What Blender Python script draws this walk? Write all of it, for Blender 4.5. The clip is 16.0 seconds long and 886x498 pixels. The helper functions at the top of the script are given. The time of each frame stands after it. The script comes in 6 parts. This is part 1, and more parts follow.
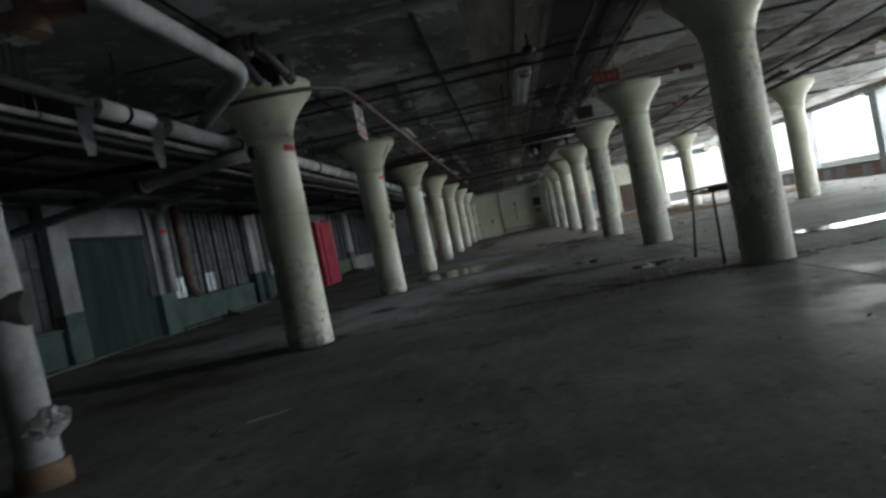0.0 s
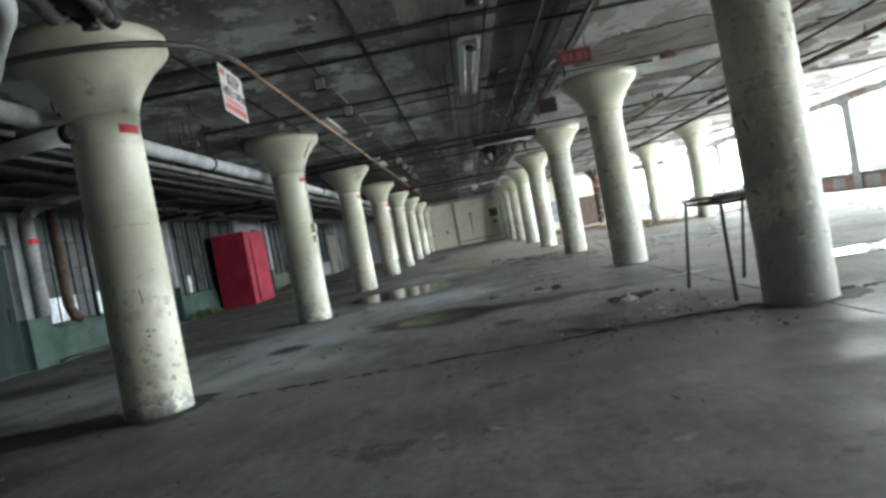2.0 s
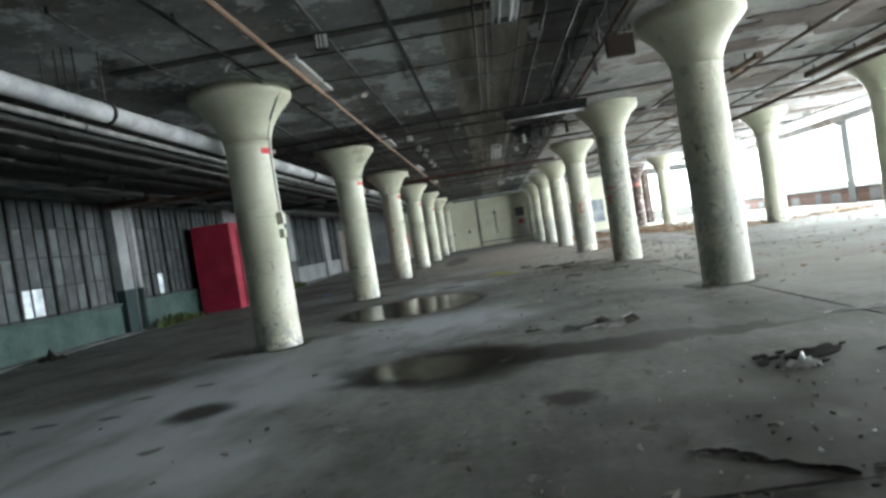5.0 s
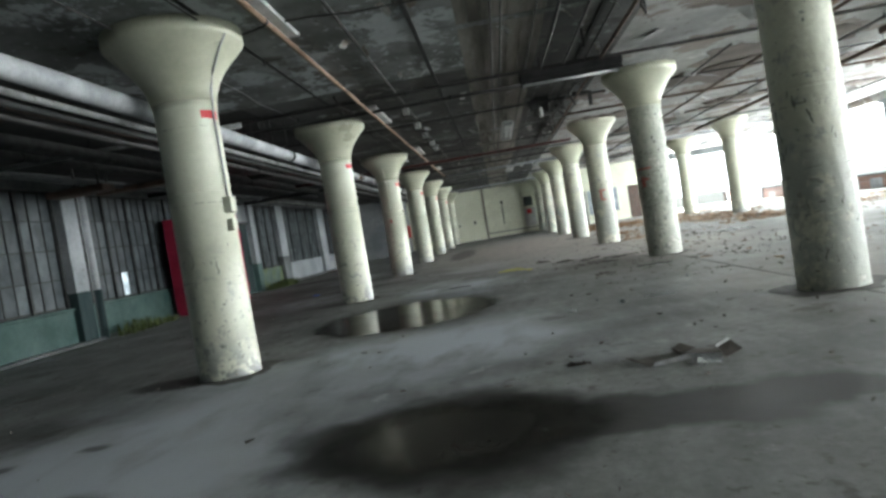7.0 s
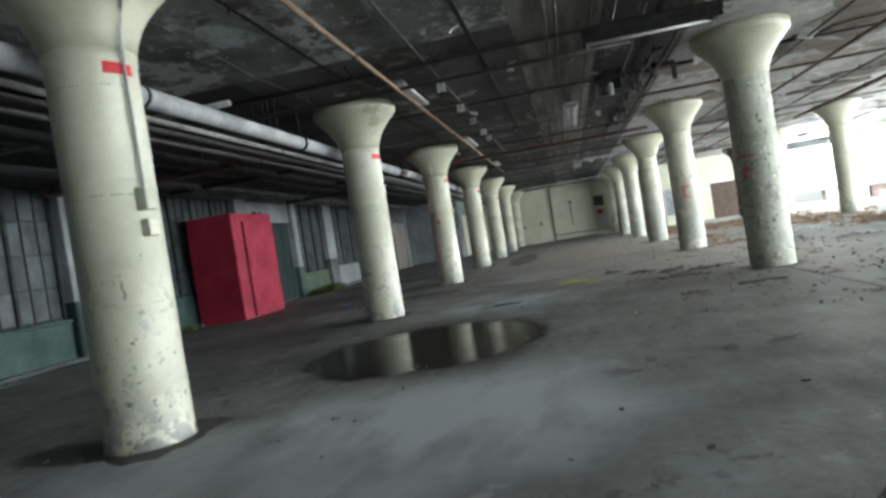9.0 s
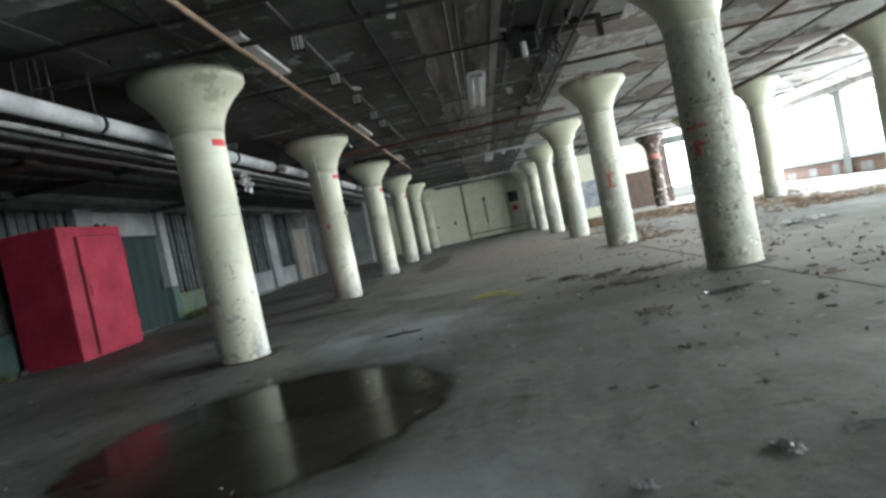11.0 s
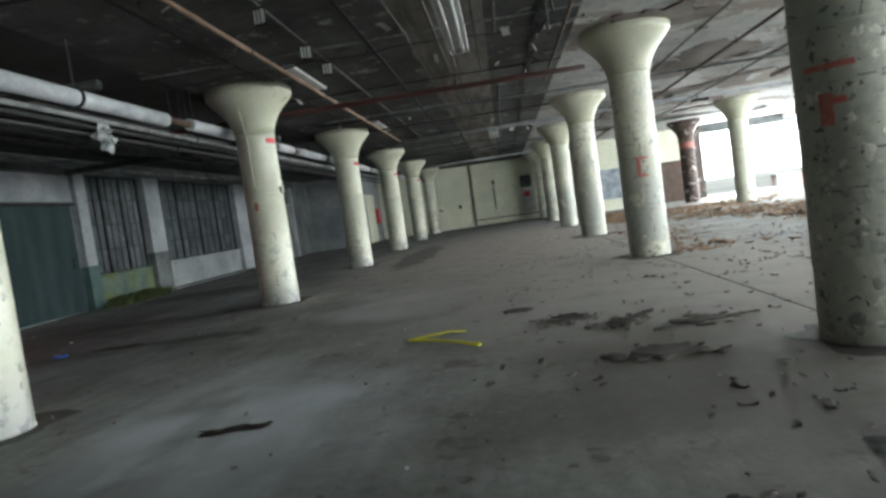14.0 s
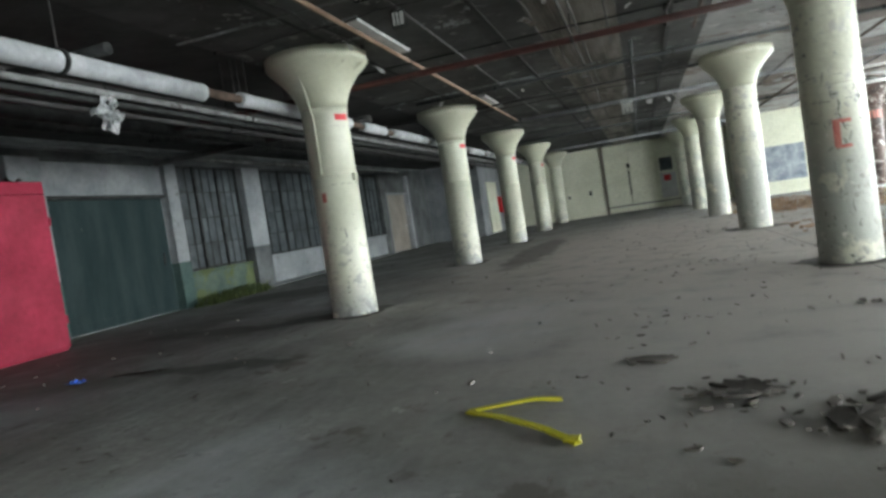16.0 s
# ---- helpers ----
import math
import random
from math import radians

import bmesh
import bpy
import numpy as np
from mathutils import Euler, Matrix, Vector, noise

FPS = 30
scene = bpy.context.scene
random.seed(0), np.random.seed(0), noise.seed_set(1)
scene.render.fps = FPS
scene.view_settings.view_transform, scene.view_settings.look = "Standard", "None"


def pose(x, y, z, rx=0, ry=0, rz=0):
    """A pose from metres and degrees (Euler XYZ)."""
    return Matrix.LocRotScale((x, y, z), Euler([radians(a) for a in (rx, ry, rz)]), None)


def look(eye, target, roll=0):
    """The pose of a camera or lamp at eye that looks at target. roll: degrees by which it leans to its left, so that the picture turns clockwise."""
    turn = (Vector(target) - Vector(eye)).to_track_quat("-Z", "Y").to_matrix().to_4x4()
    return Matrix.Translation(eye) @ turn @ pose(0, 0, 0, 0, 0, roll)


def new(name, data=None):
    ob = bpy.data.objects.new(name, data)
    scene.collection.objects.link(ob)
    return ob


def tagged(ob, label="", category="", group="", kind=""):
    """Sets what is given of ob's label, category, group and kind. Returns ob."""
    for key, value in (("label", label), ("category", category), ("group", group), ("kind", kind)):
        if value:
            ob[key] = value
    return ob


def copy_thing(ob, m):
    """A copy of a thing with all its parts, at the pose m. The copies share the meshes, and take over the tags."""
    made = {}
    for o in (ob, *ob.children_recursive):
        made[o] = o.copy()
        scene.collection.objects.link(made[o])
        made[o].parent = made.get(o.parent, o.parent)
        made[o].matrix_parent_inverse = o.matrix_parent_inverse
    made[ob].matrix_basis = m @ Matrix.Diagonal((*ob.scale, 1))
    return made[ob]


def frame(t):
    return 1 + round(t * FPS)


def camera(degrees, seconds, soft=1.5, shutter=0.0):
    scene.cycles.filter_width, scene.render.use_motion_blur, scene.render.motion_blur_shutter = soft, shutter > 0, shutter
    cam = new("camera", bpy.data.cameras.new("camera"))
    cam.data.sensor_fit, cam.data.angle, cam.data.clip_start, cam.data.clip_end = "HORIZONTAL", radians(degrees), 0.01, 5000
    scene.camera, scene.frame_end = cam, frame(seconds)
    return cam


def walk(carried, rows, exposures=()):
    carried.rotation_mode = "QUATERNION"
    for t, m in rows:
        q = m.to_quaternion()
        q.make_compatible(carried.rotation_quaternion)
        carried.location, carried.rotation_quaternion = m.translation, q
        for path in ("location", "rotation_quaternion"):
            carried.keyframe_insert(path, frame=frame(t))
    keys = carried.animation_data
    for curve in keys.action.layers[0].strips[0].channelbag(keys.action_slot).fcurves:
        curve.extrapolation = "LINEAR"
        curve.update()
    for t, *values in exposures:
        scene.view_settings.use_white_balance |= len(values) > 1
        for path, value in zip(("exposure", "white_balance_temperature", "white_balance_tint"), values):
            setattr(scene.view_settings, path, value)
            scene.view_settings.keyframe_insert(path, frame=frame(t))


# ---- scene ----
cam = camera(68.7, 16.0, soft=3.0, shutter=0.4)
PATH = [
    (0, (0.022, 0.631, 1.123), (-0.202, 2.618, 1.074), -11.4),
    (0.5, (0.109, 1.247, 1.112), (-0.029, 3.241, 1.063), -11.8),
    (1, (0.195, 1.881, 1.144), (0.118, 3.88, 1.119), -10.0),
    (1.5, (0.243, 2.487, 1.137), (0.226, 4.486, 1.093), -10.5),
    (2, (0.236, 3.113, 1.145), (0.144, 5.11, 1.101), -10.6),
    (2.5, (0.254, 3.705, 1.128), (0.062, 5.695, 1.07), -7.9),
    (3, (0.279, 4.303, 1.11), (0.037, 6.288, 1.058), -10.2),
    (3.5, (0.219, 4.896, 1.102), (-0.148, 6.861, 1.081), -8.0),
    (4, (0.211, 5.459, 1.09), (-0.029, 7.444, 1.119), -7.8),
    (4.5, (0.219, 6.033, 1.089), (-0.069, 8.012, 1.094), -7.5),
    (5, (0.155, 6.581, 1.115), (-0.004, 8.574, 1.08), -8.9),
    (7.5, (0.008, 9.296, 1.095), (-0.186, 11.286, 1.039), -9.7),
    (8, (0.078, 9.859, 1.08), (-0.342, 11.815, 1.087), -9.7),
    (10.5, (0.274, 12.852, 1.094), (0.007, 14.833, 1.017), -8.4),
    (11, (0.28, 13.508, 1.075), (0.138, 15.502, 1.012), -11.6),
    (11.5, (0.386, 14.129, 1.064), (0.24, 16.123, 1.015), -9.8),
    (12, (0.499, 14.771, 1.118), (0.645, 16.764, 1.059), -8.2),
    (12.5, (0.649, 15.335, 1.125), (0.79, 17.328, 1.031), -8.0),
    (13, (0.688, 15.91, 1.158), (0.847, 17.9, 1.028), -8.6),
    (13.5, (0.796, 16.437, 1.128), (0.642, 18.427, 1.003), -10.7),
    (14, (0.885, 17.074, 1.11), (0.684, 19.061, 0.995), -8.1),
    (14.5, (0.958, 17.586, 1.115), (0.636, 19.557, 1.005), -10.1),
    (15, (0.951, 18.143, 1.098), (0.431, 20.069, 0.953), -4.9),
    (15.5, (0.918, 18.763, 1.069), (0.381, 20.686, 0.953), -11.6),
    (16, (0.965, 19.341, 1.1), (0.364, 21.246, 1.006), -8.6),
]
walk(cam, [(t, look(eye, target, roll)) for t, eye, target, roll in PATH],
     [(t, ev, 6500, 6) for t, ev in ((0.0, -1.4), (0.5, -0.4), (0.8, 0.05), (1.0, 0.38), (1.6, 0.31), (4.0, 0.27), (8.0, 0.21), (11.0, 0.11), (12.0, 0.12), (12.6, 0.02), (13.5, -0.12), (14.5, -0.02), (15.5, 0.1), (16.0, 0.08))])

# ---- light: overcast daylight through the open window wall ----
world = bpy.data.worlds.new("overcast")
scene.world = world
world.use_nodes = True
wn = world.node_tree.nodes
sky = wn.new("ShaderNodeTexSky")
sky.sky_type = "NISHITA"
sky.sun_disc = False
sky.sun_elevation, sky.sun_rotation = radians(48), radians(95)
sky.air_density, sky.dust_density = 1.0, 4.0
wn["Background"].inputs["Strength"].default_value = 0.15
world.node_tree.links.new(sky.outputs[0], wn["Background"].inputs["Color"])

sun = new("sun", bpy.data.lights.new("sun", "SUN"))
sun.data.energy, sun.data.angle, sun.data.color = 0.8, radians(25), (1.0, 0.97, 0.92)
sun.matrix_world = look((40, 10, 45), (0, 14, 0))


def window_light(m, width, height, watts):
    lamp = new("window_light", bpy.data.lights.new("window_light", "AREA"))
    lamp.data.shape, lamp.data.size, lamp.data.size_y = "RECTANGLE", width, height
    lamp.data.energy, lamp.data.color = watts, (0.95, 0.98, 1.0)
    lamp.matrix_world = m


window_light(look((15.3, 26.2, 2.35), (0, 26.2, 2.0)), 46.0, 3.6, 10000)
window_light(look((12.2, 50.6, 2.0), (12.2, 40, 1.8)), 4.6, 3.6, 2400)


# ---- materials ----
def surface(name, low, high, scale=1.5, fine=30.0, rough=(0.6, 0.85), bump=0.15, bump_scale=40.0, metal=0.0,
            spots=None, island=0.0, per_object=0.0, spec=0.5, split=(0.35, 0.65), stretch=(1, 1, 1), depth=0.01, grain=0.55):
    """Two scales of noise between two colours, optional spots (colour, scale, threshold), rough and bump."""
    m = bpy.data.materials.new(name)
    m.use_nodes = True
    nt = m.node_tree
    nodes, link = nt.nodes, nt.links.new
    bsdf = nodes["Principled BSDF"]
    co = nodes.new("ShaderNodeTexCoord")
    mp = nodes.new("ShaderNodeMapping")
    mp.inputs["Scale"].default_value = stretch
    src = co.outputs["Object"]
    if per_object:
        info = nodes.new("ShaderNodeObjectInfo")
        sh = nodes.new("ShaderNodeVectorMath")
        sh.operation = "SCALE"
        sh.inputs["Scale"].default_value = 37.0
        cmb = nodes.new("ShaderNodeCombineXYZ")
        for s in ("X", "Y", "Z"):
            link(info.outputs["Random"], cmb.inputs[s])
        link(cmb.outputs[0], sh.inputs[0])
        add = nodes.new("ShaderNodeVectorMath")
        link(src, add.inputs[0])
        link(sh.outputs[0], add.inputs[1])
        src = add.outputs[0]
    link(src, mp.inputs["Vector"])
    vec = mp.outputs[0]

    def noise_node(sc, det=4.0, rg=0.6):
        n = nodes.new("ShaderNodeTexNoise")
        n.inputs["Scale"].default_value = sc
        n.inputs["Detail"].default_value = det
        n.inputs["Roughness"].default_value = rg
        link(vec, n.inputs["Vector"])
        return n.outputs["Fac"]

    def ramp(fac, a, b, ca, cb):
        r = nodes.new("ShaderNodeValToRGB")
        r.color_ramp.elements[0].position, r.color_ramp.elements[1].position = a, b
        r.color_ramp.elements[0].color, r.color_ramp.elements[1].color = (*ca, 1), (*cb, 1)
        link(fac, r.inputs[0])
        return r.outputs[0]

    def mix(fac, a, b, mode="MIX"):
        x = nodes.new("ShaderNodeMix")
        x.data_type, x.blend_type = "RGBA", mode
        if hasattr(fac, "links"):
            link(fac, x.inputs[0])
        else:
            x.inputs[0].default_value = fac
        for s, v in ((6, a), (7, b)):
            if hasattr(v, "links"):
                link(v, x.inputs[s])
            else:
                x.inputs[s].default_value = (*v, 1)
        return x.outputs[2]

    big = noise_node(scale)
    col = ramp(big, split[0], split[1], low, high)
    col = mix(grain, col, ramp(noise_node(fine, 6.0, 0.7), 0.3, 0.7, (0.62, 0.62, 0.62), (1.15, 1.15, 1.15)), "MULTIPLY")
    for colour, sc, a, *zone in spots or ():
        f = ramp(noise_node(sc, 7.0, 0.68), a, a + 0.035, (0, 0, 0), (1, 1, 1))
        if zone:
            sep = nodes.new("ShaderNodeSeparateXYZ")
            link(co.outputs["Object"], sep.inputs[0])
            zr = nodes.new("ShaderNodeMapRange")
            zr.inputs["From Min"].default_value, zr.inputs["From Max"].default_value = zone
            zr.inputs["To Min"].default_value, zr.inputs["To Max"].default_value = 1.0, 0.0
            link(sep.outputs["Z"], zr.inputs["Value"])
            f = mix(1.0, f, zr.outputs[0], "MULTIPLY")
        col = mix(f, col, colour)
    if island or per_object:
        if island:
            rnd = nodes.new("ShaderNodeNewGeometry").outputs["Random Per Island"]
            amount = island
        else:
            rnd, amount = info.outputs["Random"], per_object
        col = mix(1.0, col, ramp(rnd, 0.0, 1.0, (1 - amount,) * 3, (1 + amount * 0.6,) * 3), "MULTIPLY")
    link(col, bsdf.inputs["Base Color"])
    rr = nodes.new("ShaderNodeMapRange")
    rr.inputs["From Min"].default_value, rr.inputs["From Max"].default_value = 0.3, 0.7
    rr.inputs["To Min"].default_value, rr.inputs["To Max"].default_value = rough
    link(noise_node(scale * 1.7 + 0.3), rr.inputs["Value"])
    link(rr.outputs[0], bsdf.inputs["Roughness"])
    bsdf.inputs["Metallic"].default_value = metal
    bsdf.inputs["Specular IOR Level"].default_value = spec
    if bump:
        b = nodes.new("ShaderNodeBump")
        b.inputs["Strength"].default_value, b.inputs["Distance"].default_value = bump, depth
        link(noise_node(bump_scale, 5.0, 0.65), b.inputs["Height"])
        link(b.outputs[0], bsdf.inputs["Normal"])
    return m


M = {}


def stained_floor():
    """Grey concrete with salt blooms, damp, dirt, broad tone shifts, painted column shadows and a smoother stretch."""
    m = surface("floor_concrete", (0.168, 0.178, 0.168), (0.325, 0.34, 0.328), 0.6, 13.0, (0.6, 0.85), 0.4, 28.0, spec=0.28, grain=0.75,
                spots=[((0.125, 0.12, 0.11), 1.0, 0.61), ((0.13, 0.125, 0.115), 3.2, 0.61), ((0.38, 0.385, 0.38), 2.3, 0.64), ((0.10, 0.094, 0.085), 9.0, 0.63), ((0.36, 0.365, 0.355), 6.0, 0.66), ((0.08, 0.075, 0.068), 22.0, 0.63), ((0.40, 0.40, 0.39), 34.0, 0.66)], depth=0.01)
    nt = m.node_tree
    nodes, link = nt.nodes, nt.links.new
    bsdf = nodes["Principled BSDF"]
    co = nodes.new("ShaderNodeTexCoord").outputs["Object"]

    def noise_at(scale, detail, vec=co):
        n = nodes.new("ShaderNodeTexNoise")
        n.inputs["Scale"].default_value, n.inputs["Detail"].default_value = scale, detail
        link(vec, n.inputs["Vector"])
        return n

    def shifted(scale, amount):
        off = nodes.new("ShaderNodeVectorMath")
        off.operation = "MULTIPLY_ADD"
        off.inputs[1].default_value, off.inputs[2].default_value = (amount * 2, amount * 2, 0), (-amount, -amount, 0)
        link(noise_at(scale, 6.0).outputs["Color"], off.inputs[0])
        moved = nodes.new("ShaderNodeVectorMath")
        link(co, moved.inputs[0])
        link(off.outputs[0], moved.inputs[1])
        return moved.outputs[0]

    broad, close, tight = shifted(0.9, 1.3), shifted(2.2, 0.35), shifted(5.0, 0.1)

    def disc(vec, x, y, rx, ry, soft):
        sc = nodes.new("ShaderNodeVectorMath")
        sc.operation = "MULTIPLY"
        sc.inputs[1].default_value = (1 / rx, 1 / ry, 0)
        link(vec, sc.inputs[0])
        d = nodes.new("ShaderNodeVectorMath")
        d.operation = "DISTANCE"
        d.inputs[1].default_value = (x / rx, y / ry, 0)
        link(sc.outputs[0], d.inputs[0])
        mr = nodes.new("ShaderNodeMapRange")
        mr.interpolation_type = "SMOOTHSTEP"
        mr.inputs["From Min"].default_value, mr.inputs["From Max"].default_value = 1.0 - soft, 1.0
        mr.inputs["To Min"].default_value, mr.inputs["To Max"].default_value = 1.0, 0.0
        link(d.outputs["Value"], mr.inputs["Value"])
        return mr.outputs[0]

    def blend(colour, fac, tone):
        x_ = nodes.new("ShaderNodeMix")
        x_.data_type = "RGBA"
        link(fac, x_.inputs[0])
        link(colour, x_.inputs[6])
        x_.inputs[7].default_value = (*tone, 1)
        return x_.outputs[2]

    def times(a, b):
        f = nodes.new("ShaderNodeMath")
        f.operation = "MULTIPLY"
        link(a, f.inputs[0])
        if hasattr(b, "links"):
            link(b, f.inputs[1])
        else:
            f.inputs[1].default_value = b
        return f.outputs[0]

    colour = bsdf.inputs["Base Color"].links[0].from_socket
    rough = bsdf.inputs["Roughness"].links[0].from_socket
    grain = noise_at(2.6, 9.0).outputs["Fac"]
    along = nodes.new("ShaderNodeMapping")
    along.inputs["Scale"].default_value = (5.0, 1.0, 1.0)
    link(co, along.inputs["Vector"])
    scuff = nodes.new("ShaderNodeMapRange")
    scuff.inputs["From Min"].default_value, scuff.inputs["From Max"].default_value = 0.35, 0.65
    scuff.inputs["To Min"].default_value, scuff.inputs["To Max"].default_value = 0.84, 1.1
    link(noise_at(1.6, 7.0, along.outputs[0]).outputs["Fac"], scuff.inputs["Value"])
    lift = nodes.new("ShaderNodeMix")
    lift.data_type, lift.blend_type = "RGBA", "MULTIPLY"
    lift.inputs[0].default_value = 0.8
    link(colour, lift.inputs[6])
    link(scuff.outputs[0], lift.inputs[7])
    colour = lift.outputs[2]
    pale, dust = (0.60, 0.65, 0.70), (0.30, 0.275, 0.24)
    drift = nodes.new("ShaderNodeMapping")
    drift.inputs["Scale"].default_value, drift.inputs["Rotation"].default_value = (1.9, 0.75, 1.0), (0, 0, radians(-14))
    link(co, drift.inputs["Vector"])
    wisps = noise_at(1.0, 9.0, drift.outputs[0]).outputs["Fac"]
    # besides blooms and stains, broad discs darken the left floor and lighten the far floor
    for x, y, rx, ry, amount, tone in ((-0.6, 14.9, 2.1, 2.0, 1.0, pale), (-2.9, 12.0, 2.2, 1.8, 0.9, pale), (-0.9, 20.8, 1.5, 2.0, 0.95, pale),
                                       (-4.6, 22.5, 1.6, 2.0, 0.45, pale), (-5.0, 11.4, 2.0, 1.6, 0.6, pale), (-0.6, 25.4, 1.3, 2.0, 0.5, pale), (-4.8, 29.0, 1.2, 2.0, 0.35, pale),
                                       (4.5, 16.0, 3.6, 5.0, 0.5, dust), (3.2, 24.0, 3.4, 6.0, 0.8, (0.40, 0.37, 0.335)), (1.4, 24.5, 2.6, 3.6, 0.55, (0.355, 0.365, 0.35)), (3.3, 5.8, 2.6, 3.2, 0.5, (0.125, 0.13, 0.13)), (1.8, 10.2, 1.5, 1.4, 0.5, (0.13, 0.132, 0.12)), (2.3, 21.9, 1.5, 1.5, 0.5, (0.13, 0.125, 0.11)), (0.9, 34.0, 6.0, 15.0, 1.0, (0.48, 0.44, 0.405)), (-4.6, 20.0, 2.0, 3.0, 0.6, (0.11, 0.11, 0.105)), (-2.6, 14.2, 1.5, 1.5, 0.5, pale), (-1.6, 8.4, 2.0, 2.2, 0.45, (0.34, 0.35, 0.335)), (1.5, 8.3, 2.2, 2.6, 0.75, (0.125, 0.128, 0.115)), (-2.6, 10.4, 2.0, 1.7, 1.0, pale), (-2.4, 12.7, 2.0, 1.8, 0.8, pale), (2.0, 20.4, 1.8, 2.6, 0.7, (0.125, 0.12, 0.105)), (-1.2, 19.6, 1.6, 2.2, 0.5, (0.12, 0.13, 0.12)), (-6.0, 25.5, 2.6, 8.0, 0.7, (0.10, 0.10, 0.095)),
                                       (2.0, 9.5, 2.4, 1.4, 0.95, (0.075, 0.075, 0.07)), (-3.8, 7.2, 1.3, 0.9, 0.9, (0.11, 0.085, 0.066)), (-4.6, 10.6, 1.6, 1.0, 0.7, pale), (-2.2, 9.9, 1.6, 1.0, 0.5, pale)):
        g = nodes.new("ShaderNodeMapRange")
        g.inputs["From Min"].default_value, g.inputs["From Max"].default_value = (0.22, 0.5) if tone is pale else (0.12, 0.5)
        g.inputs["To Max"].default_value = amount
        link(wisps if tone is pale else grain, g.inputs["Value"])
        colour = blend(colour, times(disc(broad, x, y, rx, ry, 0.85), g.outputs[0]), tone)
    # discs just left of the column bases paint their shadows; the rest is damp
    wet_shade = (0.04, 0.04, 0.037)
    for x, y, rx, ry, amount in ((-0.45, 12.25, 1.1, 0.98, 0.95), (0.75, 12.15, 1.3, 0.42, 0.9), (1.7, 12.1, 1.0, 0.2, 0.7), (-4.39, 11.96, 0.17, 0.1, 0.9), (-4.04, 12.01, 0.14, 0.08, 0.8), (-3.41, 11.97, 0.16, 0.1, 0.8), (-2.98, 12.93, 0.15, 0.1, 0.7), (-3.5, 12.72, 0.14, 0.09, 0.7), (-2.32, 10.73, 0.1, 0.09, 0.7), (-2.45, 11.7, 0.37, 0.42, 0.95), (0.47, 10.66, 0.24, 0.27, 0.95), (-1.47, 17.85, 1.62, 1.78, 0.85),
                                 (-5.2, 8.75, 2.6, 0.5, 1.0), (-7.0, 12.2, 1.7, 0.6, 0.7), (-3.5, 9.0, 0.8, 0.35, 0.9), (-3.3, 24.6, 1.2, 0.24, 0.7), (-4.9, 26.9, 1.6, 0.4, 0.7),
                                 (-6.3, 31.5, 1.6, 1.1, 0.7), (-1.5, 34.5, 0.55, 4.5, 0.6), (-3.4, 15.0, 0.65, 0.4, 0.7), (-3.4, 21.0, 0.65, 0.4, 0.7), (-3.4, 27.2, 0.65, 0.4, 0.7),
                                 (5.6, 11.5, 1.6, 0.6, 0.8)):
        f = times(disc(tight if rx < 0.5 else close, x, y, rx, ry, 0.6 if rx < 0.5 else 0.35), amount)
        colour = blend(colour, f, wet_shade)
        mr_ = nodes.new("ShaderNodeMix")
        link(times(f, 0.8), mr_.inputs[0])
        link(rough, mr_.inputs[2])
        mr_.inputs[3].default_value = 0.6
        rough = mr_.outputs[0]
    mr_ = nodes.new("ShaderNodeMix")
    streak = nodes.new("ShaderNodeMapRange")
    streak.inputs["From Min"].default_value, streak.inputs["From Max"].default_value = 0.42, 0.56
    link(noise_at(1.3, 7.0).outputs["Fac"], streak.inputs["Value"])
    link(times(times(disc(broad, 3.5, 6.0, 2.9, 3.8, 0.6), streak.outputs[0]), 0.75), mr_.inputs[0])
    link(rough, mr_.inputs[2])
    mr_.inputs[3].default_value = 0.25
    sheen = nodes.new("ShaderNodeMapRange")
    sheen.inputs["To Min"].default_value, sheen.inputs["To Max"].default_value = 0.28, 0.4
    link(mr_.inputs[0].links[0].from_socket, sheen.inputs["Value"])
    link(sheen.outputs[0], bsdf.inputs["Specular IOR Level"])
    link(mr_.outputs[0], bsdf.inputs["Roughness"])
    link(colour, bsdf.inputs["Base Color"])
    return m


M["floor"] = stained_floor()
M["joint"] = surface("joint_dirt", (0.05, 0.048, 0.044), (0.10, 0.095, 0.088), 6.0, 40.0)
M["paint"] = surface("column_paint", (0.51, 0.525, 0.42), (0.64, 0.655, 0.54), 1.2, 16.0, (0.28, 0.5), 0.12, 12.0, per_object=0.06, grain=0.22,
                     spots=[((0.46, 0.47, 0.40), 2.2, 0.66), ((0.34, 0.35, 0.31), 4.0, 0.58, 0.5, 1.6), ((0.22, 0.23, 0.20), 7.0, 0.595, 0.6, 1.5), ((0.11, 0.11, 0.10), 15.0, 0.63, 0.9, 1.6), ((0.30, 0.31, 0.28), 9.0, 0.70), ((0.27, 0.285, 0.27), 2.6, 0.47, 0.0, 0.55), ((0.16, 0.17, 0.165), 5.0, 0.52, 0.0, 0.3)], depth=0.006)
# yellowed paint, made duller to carry the shade on the flare
M["capital"] = surface("yellowed_shaded_column_paint", (0.47, 0.485, 0.37), (0.60, 0.61, 0.485), 1.2, 16.0, (0.35, 0.55), 0.12, 12.0, per_object=0.08, grain=0.25,
                       spots=[((0.36, 0.36, 0.27), 2.2, 0.62), ((0.25, 0.25, 0.20), 8.0, 0.69)], depth=0.006)
